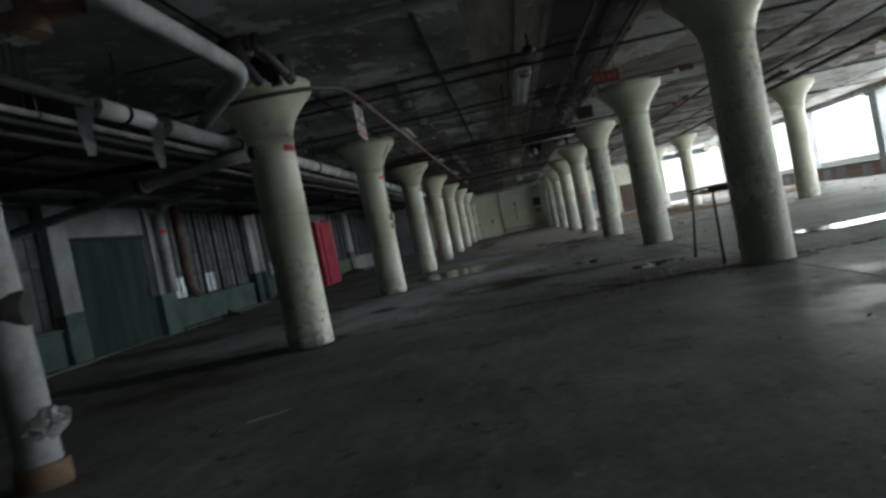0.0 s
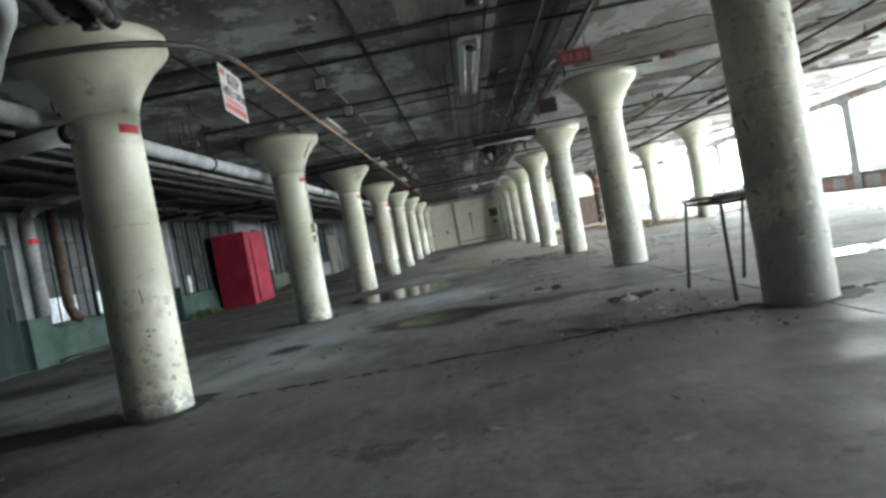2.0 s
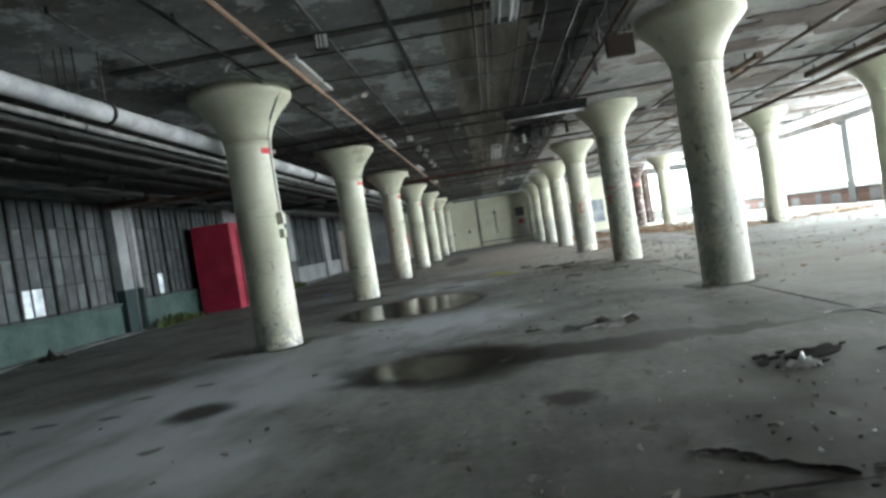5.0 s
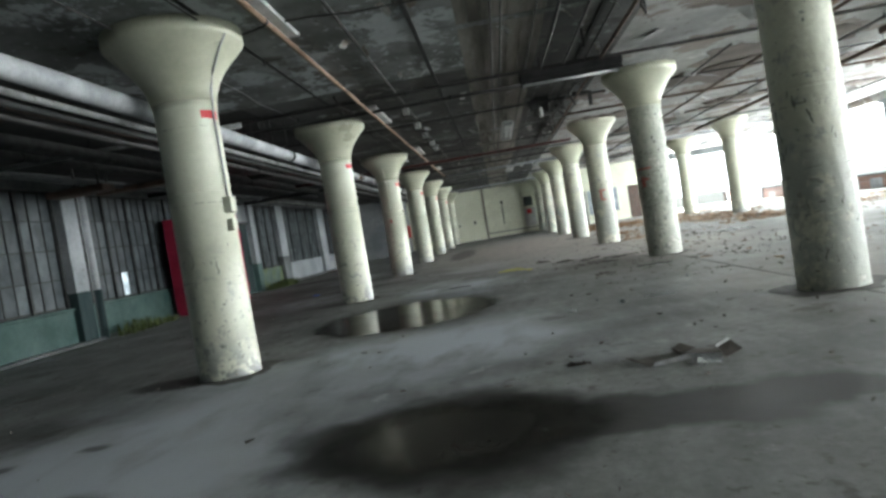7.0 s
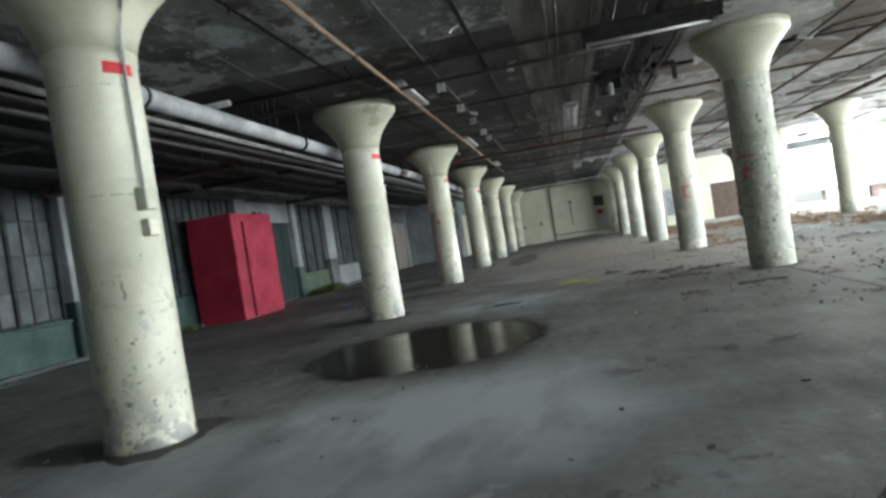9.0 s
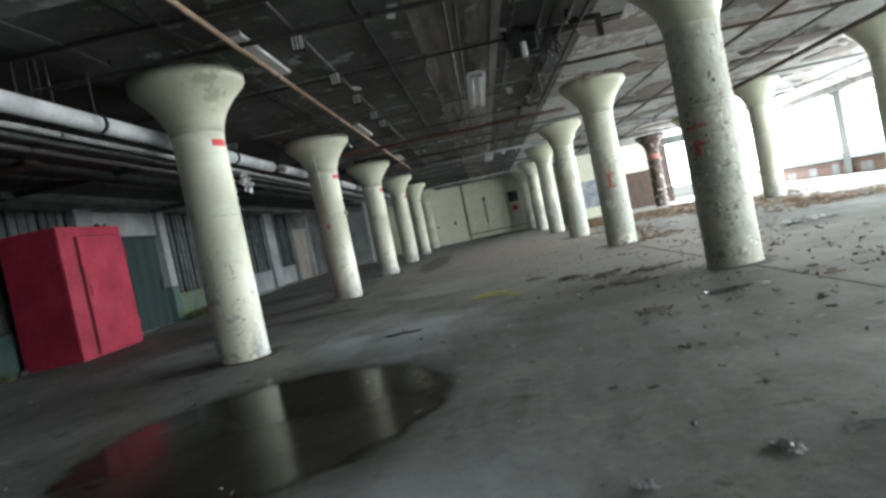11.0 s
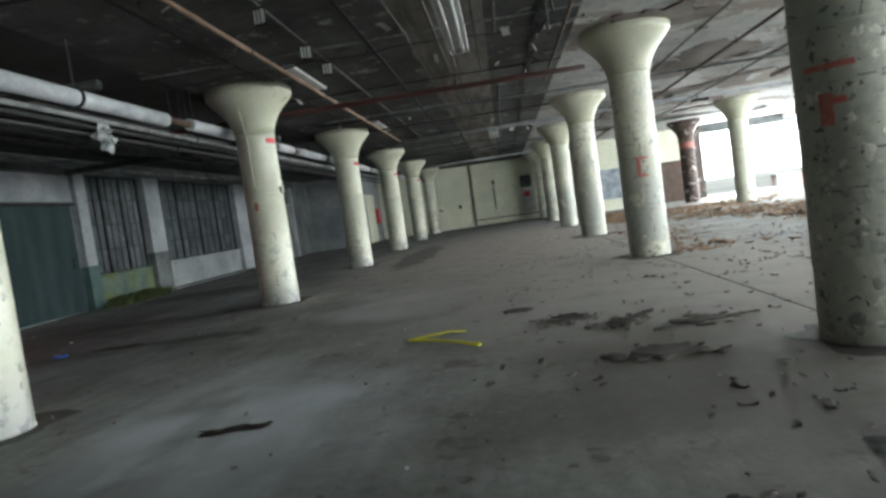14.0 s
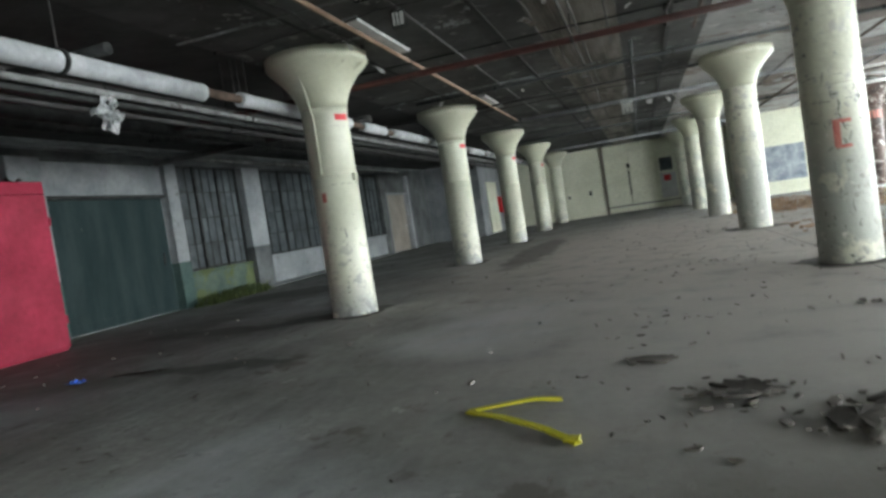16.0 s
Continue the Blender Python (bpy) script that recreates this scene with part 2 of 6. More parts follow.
M["peeling"] = surface("peeling_column_paint", (0.52, 0.535, 0.43), (0.69, 0.70, 0.58), 1.2, 16.0, (0.35, 0.6), 0.3, 30.0, per_object=0.08, grain=0.35,
                       spots=[((0.46, 0.47, 0.42), 3.5, 0.57), ((0.30, 0.31, 0.29), 5.0, 0.60), ((0.62, 0.63, 0.56), 8.0, 0.66), ((0.10, 0.10, 0.09), 15.0, 0.585, 0.3, 1.5), ((0.12, 0.12, 0.11), 18.0, 0.65), ((0.13, 0.13, 0.12), 6.0, 0.66, 1.0, 2.0), ((0.38, 0.40, 0.355), 1.3, 0.45, 1.0, 1.6)], depth=0.012)
M["bag"] = surface("white_plastic_film", (0.85, 0.87, 0.88), (0.92, 0.94, 0.95), 8.0, 30.0, (0.2, 0.35), 0.3, 20.0, grain=0.1)
M["bag"].node_tree.nodes["Principled BSDF"].inputs["Transmission Weight"].default_value = 0.15
M["spray_dim"] = surface("faded_red_print", (0.26, 0.08, 0.07), (0.36, 0.13, 0.11), 14.0, 40.0, (0.6, 0.8), 0.05)
M["chip_dark"] = surface("dark_paint_break", (0.15, 0.152, 0.138), (0.27, 0.275, 0.25), 9.0, 40.0, (0.7, 0.9), 0.3, 40.0, island=0.6)
M["chip_grey"] = surface("bare_concrete_break", (0.36, 0.368, 0.325), (0.48, 0.488, 0.43), 9.0, 40.0, (0.7, 0.9), 0.3, 40.0, island=0.35)
M["chip_pale"] = surface("pale_paint_scab", (0.58, 0.59, 0.52), (0.70, 0.71, 0.64), 9.0, 40.0, (0.5, 0.7), 0.3, 40.0, island=0.2)
M["charred"] = surface("dark_column_paint", (0.03, 0.022, 0.02), (0.10, 0.06, 0.05), 2.0, 14.0, (0.5, 0.8), 0.4, 14.0,
                       spots=[((0.40, 0.38, 0.35), 4.0, 0.57), ((0.50, 0.48, 0.44), 9.0, 0.62)])
M["tape"] = surface("red_tape", (0.55, 0.02, 0.03), (0.70, 0.03, 0.04), 6.0, 40.0, (0.35, 0.5), 0.05)
M["spray"] = surface("red_spray_paint", (0.48, 0.11, 0.10), (0.55, 0.24, 0.19), 14.0, 40.0, (0.6, 0.8), 0.05)
M["ceil"] = surface("ceiling_concrete", (0.105, 0.112, 0.105), (0.31, 0.328, 0.325), 0.7, 5.0, (0.75, 0.95), 0.6, 7.0,
                    spots=[((0.42, 0.455, 0.465), 1.1, 0.53), ((0.36, 0.39, 0.40), 3.5, 0.60), ((0.44, 0.47, 0.48), 8.0, 0.62), ((0.10, 0.095, 0.085), 1.9, 0.60), ((0.16, 0.155, 0.14), 6.0, 0.62)], stretch=(1.0, 0.8, 1), depth=0.02)
# near-black tone that holds the side bay's shade; also used for dark ceiling lines
M["ceil_dark"] = surface("shade_darkened_ceiling_concrete", (0.013, 0.014, 0.013), (0.04, 0.042, 0.04), 0.8, 7.0, (0.8, 0.95), 0.5, 9.0,
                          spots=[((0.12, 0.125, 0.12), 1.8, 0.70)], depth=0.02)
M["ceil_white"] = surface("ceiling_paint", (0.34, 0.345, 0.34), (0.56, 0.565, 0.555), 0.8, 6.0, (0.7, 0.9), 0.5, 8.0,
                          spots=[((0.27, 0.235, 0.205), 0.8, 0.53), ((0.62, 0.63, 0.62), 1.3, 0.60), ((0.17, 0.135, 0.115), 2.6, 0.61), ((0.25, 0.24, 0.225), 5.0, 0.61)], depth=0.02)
# darker ceiling tone, with the far aisle's dimness put into the colour
M["ceil_grey"] = surface("dark_ceiling_tone", (0.036, 0.037, 0.034), (0.105, 0.11, 0.105), 0.7, 5.0, (0.75, 0.95), 0.6, 7.0,
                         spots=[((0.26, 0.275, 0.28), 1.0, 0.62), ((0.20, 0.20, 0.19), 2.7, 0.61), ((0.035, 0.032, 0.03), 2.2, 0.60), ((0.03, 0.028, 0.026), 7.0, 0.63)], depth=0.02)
M["weathered"] = surface("weathered_column_paint", (0.36, 0.38, 0.32), (0.56, 0.58, 0.50), 1.4, 14.0, (0.4, 0.7), 0.3, 40.0, grain=0.4,
                         spots=[((0.50, 0.51, 0.42), 1.5, 0.58), ((0.24, 0.25, 0.23), 3.0, 0.60), ((0.62, 0.63, 0.57), 7.0, 0.63), ((0.06, 0.06, 0.055), 13.0, 0.61), ((0.10, 0.10, 0.095), 5.0, 0.66)], depth=0.006)
M["lining"] = surface("peeled_ceiling_patch", (0.13, 0.108, 0.095), (0.24, 0.205, 0.185), 1.5, 9.0, (0.8, 0.95), 0.5, 12.0, spots=[((0.40, 0.39, 0.37), 2.0, 0.66)], depth=0.015)
M["joint_dark"] = surface("dark_crack", (0.015, 0.015, 0.014), (0.035, 0.034, 0.032), 6.0, 40.0)
M["ceil_board"] = surface("board_marked_concrete", (0.12, 0.112, 0.095), (0.33, 0.31, 0.275), 1.3, 9.0, (0.8, 0.95), 0.6, 16.0,
                          stretch=(3.0, 0.35, 1), depth=0.015)
M["teal"] = surface("teal_wall_paint", (0.035, 0.075, 0.068), (0.075, 0.125, 0.115), 1.4, 14.0, (0.5, 0.75), 0.25, 18.0, spec=0.25,
                    spots=[((0.30, 0.33, 0.31), 3.0, 0.68)])
M["teal_dark"] = surface("dark_teal_door_paint", (0.014, 0.03, 0.031), (0.034, 0.054, 0.055), 1.1, 14.0, (0.55, 0.8), 0.15, 18.0, spec=0.15, stretch=(1, 3, 0.5),
                         spots=[((0.10, 0.12, 0.115), 3.0, 0.70)])
M["whitewall"] = surface("worn_white_paint", (0.18, 0.20, 0.215), (0.34, 0.36, 0.375), 1.0, 10.0, (0.55, 0.8), 0.25, 18.0,
                         spots=[((0.16, 0.17, 0.17), 2.4, 0.62), ((0.10, 0.10, 0.10), 7.0, 0.66)])
M["dull"] = surface("dull_grey_plaster", (0.075, 0.084, 0.085), (0.155, 0.167, 0.17), 1.3, 12.0, (0.7, 0.9), 0.3, 18.0, spec=0.2)
M["cream"] = surface("cream_wall_paint", (0.68, 0.70, 0.56), (0.80, 0.82, 0.68), 0.9, 10.0, (0.5, 0.75), 0.2, 16.0,
                     spots=[((0.34, 0.33, 0.27), 2.0, 0.69)])
M["pane"] = surface("dirty_pane", (0.032, 0.041, 0.045), (0.095, 0.115, 0.124), 1.6, 12.0, (0.35, 0.65), 0.15, 14.0, per_object=0.32, spec=0.3)
M["steel_dark"] = surface("dark_steel", (0.018, 0.02, 0.02), (0.05, 0.053, 0.052), 5.0, 40.0, (0.6, 0.85), 0.2, metal=0.1, spec=0.25)
M["black"] = surface("black_conduit", (0.018, 0.018, 0.018), (0.05, 0.048, 0.046), 6.0, 40.0, (0.45, 0.7), 0.2)
M["rust"] = surface("rusty_pipe", (0.17, 0.105, 0.065), (0.33, 0.235, 0.17), 3.0, 30.0, (0.7, 0.9), 0.4, 40.0, stretch=(1, 0.5, 1))
M["rust_dark"] = surface("dark_rust", (0.06, 0.04, 0.03), (0.14, 0.095, 0.07), 4.0, 30.0, (0.7, 0.9), 0.4, 40.0)
M["redpipe"] = surface("red_pipe_paint", (0.045, 0.015, 0.013), (0.08, 0.026, 0.022), 3.0, 30.0, (0.45, 0.7), 0.2)
M["wrap"] = surface("pipe_insulation_wrap", (0.27, 0.288, 0.302), (0.50, 0.52, 0.54), 2.0, 18.0, (0.6, 0.85), 0.35, 20.0,
                    spots=[((0.25, 0.23, 0.21), 4.0, 0.69)], depth=0.01)
M["wrap_dirty"] = surface("dirty_pipe_wrap", (0.12, 0.125, 0.122), (0.27, 0.28, 0.278), 3.0, 18.0, (0.7, 0.9), 0.35, 20.0, spots=[((0.06, 0.055, 0.05), 5.0, 0.60)], depth=0.01)
M["galv"] = surface("galvanised_steel", (0.30, 0.32, 0.33), (0.50, 0.52, 0.53), 5.0, 30.0, (0.4, 0.6), 0.15, metal=0.5)
M["lamp_white"] = surface("enamelled_steel", (0.50, 0.52, 0.52), (0.68, 0.70, 0.70), 3.0, 25.0, (0.35, 0.55), 0.1)
M["tube"] = surface("fluorescent_tube_glass", (0.70, 0.72, 0.72), (0.80, 0.82, 0.82), 3.0, 25.0, (0.15, 0.25), 0.0)
M["redcab"] = surface("red_cabinet_paint", (0.31, 0.024, 0.055), (0.43, 0.038, 0.08), 1.4, 12.0, (0.5, 0.7), 0.12, 20.0, spec=0.2,
                      spots=[((0.22, 0.03, 0.04), 6.0, 0.72)])
M["sign_white"] = surface("sign_white", (0.50, 0.51, 0.50), (0.64, 0.65, 0.64), 3.0, 30.0, (0.4, 0.6), 0.05)
M["sign_red"] = surface("sign_red", (0.42, 0.06, 0.06), (0.55, 0.11, 0.10), 6.0, 30.0, (0.4, 0.6), 0.05)
M["sign_maroon"] = surface("sign_maroon", (0.10, 0.022, 0.022), (0.17, 0.045, 0.04), 6.0, 30.0, (0.5, 0.7), 0.05)
M["sign_black"] = surface("sign_black", (0.016, 0.016, 0.016), (0.035, 0.035, 0.035), 6.0, 30.0, (0.6, 0.8), 0.0, spec=0.08)
M["brownbox"] = surface("brown_box", (0.02, 0.013, 0.01), (0.045, 0.028, 0.022), 4.0, 30.0, (0.6, 0.8), 0.1)
M["browndoor"] = surface("brown_door", (0.22, 0.20, 0.17), (0.32, 0.29, 0.25), 1.6, 16.0, (0.5, 0.7), 0.1)
M["water"] = surface("puddle_water", (0.04, 0.04, 0.034), (0.075, 0.073, 0.062), 1.0, 6.0, (0.10, 0.19), 0.05, 5.0, spec=0.5, depth=0.004)
M["water"].node_tree.nodes["Principled BSDF"].inputs["IOR"].default_value = 1.11
M["shine"] = surface("thin_shining_water", (0.04, 0.04, 0.034), (0.075, 0.073, 0.062), 1.0, 6.0, (0.10, 0.19), 0.05, 5.0, depth=0.004)
M["shallow"] = surface("shallow_water", (0.03, 0.03, 0.026), (0.042, 0.042, 0.037), 1.5, 9.0, (0.16, 0.28), 0.04, 14.0, depth=0.004)
M["shallow"].node_tree.nodes["Principled BSDF"].inputs["IOR"].default_value = 1.2
M["chips"] = surface("paint_chips", (0.10, 0.092, 0.08), (0.24, 0.222, 0.20), 2.0, 20.0, (0.8, 0.95), 0.3, island=0.55)
M["curl"] = surface("fallen_paint_flake", (0.07, 0.062, 0.052), (0.17, 0.155, 0.135), 9.0, 40.0, (0.8, 0.95), 0.3, per_object=0.5, spec=0.2)
M["litter"] = surface("brown_litter", (0.19, 0.115, 0.065), (0.38, 0.255, 0.16), 1.5, 20.0, (0.8, 0.95), 0.3, island=0.45)
M["scrap"] = surface("dark_scrap", (0.04, 0.035, 0.03), (0.11, 0.10, 0.086), 5.0, 30.0, (0.6, 0.9), 0.4, 30.0, spec=0.15)
M["carton"] = surface("grey_brown_card", (0.16, 0.15, 0.13), (0.30, 0.285, 0.255), 6.0, 30.0, (0.7, 0.9), 0.3, 30.0)
M["yellow"] = surface("yellow_strap", (0.60, 0.56, 0.02), (0.75, 0.70, 0.05), 6.0, 30.0, (0.35, 0.55), 0.1)
M["plastic"] = surface("clear_white_plastic", (0.55, 0.57, 0.58), (0.80, 0.82, 0.83), 8.0, 30.0, (0.15, 0.35), 0.4, 20.0)
M["blue"] = surface("blue_plastic", (0.05, 0.18, 0.75), (0.10, 0.30, 0.9), 6.0, 30.0, (0.3, 0.5), 0.0)
M["moss"] = surface("moss", (0.035, 0.055, 0.015), (0.10, 0.13, 0.04), 6.0, 40.0, (0.8, 0.95), 0.6, 40.0, island=0.4)
M["ground"] = surface("outside_ground", (0.14, 0.15, 0.12), (0.26, 0.26, 0.23), 0.05, 2.0, (0.8, 0.95), 0.2)
M["film"] = surface("damp_sheen", (0.13, 0.137, 0.14), (0.20, 0.21, 0.215), 1.2, 10.0, (0.14, 0.32), 0.12, 9.0, depth=0.006)
M["clearpane"] = surface("clear_dirty_pane", (0.16, 0.20, 0.23), (0.62, 0.70, 0.76), 5.0, 12.0, (0.25, 0.5), 0.1, per_object=0.2)
M["clearpane"].node_tree.nodes["Principled BSDF"].inputs["Transmission Weight"].default_value = 0.75
M["mossy"] = surface("mossy_teal_paint", (0.05, 0.085, 0.07), (0.10, 0.14, 0.11), 2.0, 14.0, (0.6, 0.9), 0.4, 18.0,
                     spots=[((0.085, 0.11, 0.04), 1.6, 0.49), ((0.12, 0.145, 0.06), 5.0, 0.60)])
M["glaze"] = surface("graffiti_blue", (0.16, 0.20, 0.25), (0.42, 0.46, 0.50), 2.2, 9.0, (0.6, 0.8), 0.1)


def brick_material(name, c1, c2, mortar):
    m = surface(name, c1, c2, 3.0, 25.0, (0.75, 0.95), 0.3, 30.0)
    nt = m.node_tree
    b = nt.nodes.new("ShaderNodeTexBrick")
    b.inputs["Scale"].default_value = 1.0
    b.inputs["Brick Width"].default_value, b.inputs["Row Height"].default_value = 0.21, 0.075
    b.inputs["Mortar Size"].default_value = 0.008
    b.inputs["Color1"].default_value, b.inputs["Color2"].default_value = (*c1, 1), (*c2, 1)
    b.inputs["Mortar"].default_value = (*mortar, 1)
    mp = nt.nodes.new("ShaderNodeMapping")
    mp.inputs["Rotation"].default_value = (radians(90), 0, radians(90))
    co = nt.nodes.new("ShaderNodeTexCoord")
    nt.links.new(co.outputs["Object"], mp.inputs["Vector"])
    nt.links.new(mp.outputs[0], b.inputs["Vector"])
    nt.links.new(b.outputs["Color"], nt.nodes["Principled BSDF"].inputs["Base Color"])
    return m


M["brick"] = brick_material("red_brick", (0.20, 0.11, 0.09), (0.29, 0.17, 0.14), (0.28, 0.26, 0.24))
M["brick_dark"] = brick_material("dark_brick", (0.06, 0.04, 0.035), (0.12, 0.075, 0.06), (0.10, 0.09, 0.08))


# ---- mesh helpers ----
def finish(bm, name, material):
    me = bpy.data.meshes.new(name)
    bm.to_mesh(me)
    bm.free()
    for mm in (material if isinstance(material, (list, tuple)) else [material]):
        me.materials.append(mm)
    return me


def part(name, bm, material, parent=None, label=""):
    ob = new(name, finish(bm, name, material))
    if parent is not None:
        ob.parent = parent
    if label:
        ob["label"] = label
    return ob


def thing(name, label, category, at=(0, 0, 0), rz=0, group="", kind=""):
    ob = new(name)
    ob.empty_display_size = 0.1
    ob.matrix_world = pose(*at, 0, 0, rz)
    return tagged(ob, label, category, group, kind)


def solo(name, bm, material, label, category, at=(0, 0, 0), rz=0, group="", kind=""):
    ob = new(name, finish(bm, name, material))
    ob.matrix_world = pose(*at, 0, 0, rz)
    return tagged(ob, label, category, group, kind)


def box(bm, x0, x1, y0, y1, z0, z1, bevel=0.0, mat_index=0):
    g = bmesh.ops.create_cube(bm, size=1.0)
    vs = g["verts"]
    for v in vs:
        v.co = Vector(((x0 + x1) / 2 + v.co.x * (x1 - x0), (y0 + y1) / 2 + v.co.y * (y1 - y0), (z0 + z1) / 2 + v.co.z * (z1 - z0)))
    faces = {f for v in vs for f in v.link_faces}
    for f in faces:
        f.material_index = mat_index
    if bevel:
        es = list({e for v in vs for e in v.link_edges})
        bmesh.ops.bevel(bm, geom=es, offset=bevel, segments=1, affect="EDGES")
    return vs


def boxes(*rows, bevel=0.0):
    bm = bmesh.new()
    for r in rows:
        box(bm, *r, bevel=bevel)
    return bm


def lathe(bm, profile, segs=40, cap=True, centre=(0, 0)):
    rings = []
    for r, z in profile:
        rings.append([bm.verts.new((centre[0] + r * math.cos(2 * math.pi * i / segs), centre[1] + r * math.sin(2 * math.pi * i / segs), z)) for i in range(segs)])
    for a, b in zip(rings, rings[1:]):
        for i in range(segs):
            f = bm.faces.new((a[i], a[(i + 1) % segs], b[(i + 1) % segs], b[i]))
            f.smooth = True
    if cap:
        bm.faces.new(list(reversed(rings[0])))
        bm.faces.new(rings[-1])
    return rings


def tube(bm, pts, r, segs=10, wobble=0.0, cap=True):
    """A round tube along a list of points."""
    pts = [Vector(p) for p in pts]
    rings = []
    for i, p in enumerate(pts):
        a = pts[max(i - 1, 0)]
        b = pts[min(i + 1, len(pts) - 1)]
        d = (b - a).normalized()
        up = Vector((0, 0, 1)) if abs(d.z) < 0.9 else Vector((1, 0, 0))
        s = d.cross(up).normalized()
        u = s.cross(d).normalized()
        rr = r * (1 + (noise.noise(p * 1.7) * wobble if wobble else 0))
        rings.append([bm.verts.new(p + rr * (math.cos(2 * math.pi * k / segs) * s + math.sin(2 * math.pi * k / segs) * u)) for k in range(segs)])
    for a, b in zip(rings, rings[1:]):
        for k in range(segs):
            f = bm.faces.new((a[k], a[(k + 1) % segs], b[(k + 1) % segs], b[k]))
            f.smooth = True
    if cap:
        bm.faces.new(list(reversed(rings[0])))
        bm.faces.new(rings[-1])
    bmesh.ops.recalc_face_normals(bm, faces=bm.faces[:])


def arc(p0, p1, p2, n=6):
    """Points of a smooth bend from p0 by p1 to p2."""
    p0, p1, p2 = Vector(p0), Vector(p1), Vector(p2)
    return [(1 - s) ** 2 * p0 + 2 * s * (1 - s) * p1 + s * s * p2 for s in (i / n for i in range(n + 1))]


def line(p0, p1, n):
    p0, p1 = Vector(p0), Vector(p1)
    return [p0.lerp(p1, i / n) for i in range(n + 1)]


def curved_patch(bm, r, a0, a1, z0, z1, thick=0.003, n=8):
    """A bent strip that clings to a column of radius r, from angle a0 to a1 in degrees."""
    grid = []
    for i in range(n + 1):
        a = radians(a0 + (a1 - a0) * i / n)
        grid.append([bm.verts.new((q * math.cos(a), q * math.sin(a), z)) for q, z in ((r, z0), (r + thick, z0), (r + thick, z1), (r, z1))])
    for a, b in zip(grid, grid[1:]):
        for k in range(4):
            bm.faces.new((a[k], b[k], b[(k + 1) % 4], a[(k + 1) % 4]))
    bm.faces.new(grid[0])
    bm.faces.new(list(reversed(grid[-1])))
    bmesh.ops.recalc_face_normals(bm, faces=bm.faces[:])


def blob(bm, rx, ry, seed, jag=0.25, n=72, z0=0.0, z1=0.004, tail=0.0):
    """A thin flat patch with an uneven outline."""
    top, low = [], []
    for i in range(n):
        a = 2 * math.pi * i / n
        k = 1 + jag * noise.noise((math.cos(a) * 1.3 + seed, math.sin(a) * 1.3, seed * 0.7)) + jag * 0.5 * noise.noise((math.cos(a) * 4 + seed, math.sin(a) * 4, seed))
        x = rx * math.cos(a) * k * (1 + tail * max(0.0, math.cos(a)) ** 3)
        y = ry * math.sin(a) * k
        top.append(bm.verts.new((x, y, z1)))
        low.append(bm.verts.new((x * 1.05, y * 1.05, z0)))
    bm.faces.new(top)
    for i in range(n):
        j = (i + 1) % n
        bm.faces.new((low[i], low[j], top[j], top[i]))


def crumple(bm, rx, ry, h, seed, n=9):
    """A crumpled sheet lying on the floor."""
    rnd = random.Random(seed)
    g = []
    for i in range(n):
        row = []
        for j in range(n):
            u, v = i / (n - 1) * 2 - 1, j / (n - 1) * 2 - 1
            k = 0.8 + 0.35 * noise.noise((u * 1.5 + seed, v * 1.5, seed))
            z = 0.006 + h * abs(noise.noise((u * 2.0 + seed, v * 2.0, 3.3))) * 1.0 * (1 - 0.5 * max(abs(u), abs(v)))
            row.append(bm.verts.new((rx * u * k + rnd.uniform(-1, 1) * rx * 0.06, ry * v * k + rnd.uniform(-1, 1) * ry * 0.06, z)))
        g.append(row)
    for i in range(n - 1):
        for j in range(n - 1):
            bm.faces.new((g[i][j], g[i + 1][j], g[i + 1][j + 1], g[i][j + 1]))
    r = bmesh.ops.solidify(bm, geom=bm.faces[:], thickness=0.004)
    lo = min(v.co.z for v in bm.verts)
    for v in bm.verts:
        v.co.z -= lo


XL, XR, XRR, XW = -2.907, 3.025, 8.88, 14.6
YS = [2.9 + 6.1 * k for k in range(-1, 9)]
ZC = 3.45
WALL_L, Y_END, Y_BACK = -8.6, 53.5, -6.0

# ---- large structure ----
JX, JY = 3.06, 9.05
base = part("floor_base", boxes((WALL_L - 0.4, XW + 0.5, Y_BACK - 0.3, Y_END + 0.3, -0.3, -0.03)), M["joint"])
tagged(base, "dark dirt bed under the concrete floor joints", "floor", kind="structure")
floor_root = thing("floor", "worn grey concrete factory floor with damp patches", "floor", kind="structure")
g = 0.005
for x0, x1 in ((WALL_L - 0.3, JX - 2.4 * g), (JX + 2.4 * g, XW + 0.4)):
    for y0, y1 in ((Y_BACK - 0.2, JY - g), (JY + g, Y_END + 0.2)):
        part("slab", boxes((x0, x1, y0, y1, -0.03, 0.0)), M["floor"], floor_root)

bm = bmesh.new()
box(bm, WALL_L - 0.3, XW + 0.4, Y_BACK - 0.2, Y_END + 0.2, ZC + 0.03, ZC + 0.4, mat_index=0)
# strips away from the windows get darker tones in place of shade
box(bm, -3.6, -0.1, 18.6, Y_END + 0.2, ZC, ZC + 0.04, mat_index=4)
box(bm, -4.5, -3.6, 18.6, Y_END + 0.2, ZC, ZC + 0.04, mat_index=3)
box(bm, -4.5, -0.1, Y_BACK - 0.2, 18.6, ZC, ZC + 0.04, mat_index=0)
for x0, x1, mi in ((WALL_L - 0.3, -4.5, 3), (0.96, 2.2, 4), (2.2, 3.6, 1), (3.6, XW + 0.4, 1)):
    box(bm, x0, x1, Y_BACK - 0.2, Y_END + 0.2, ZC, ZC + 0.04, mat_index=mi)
rnd = random.Random(4)
x = -0.1
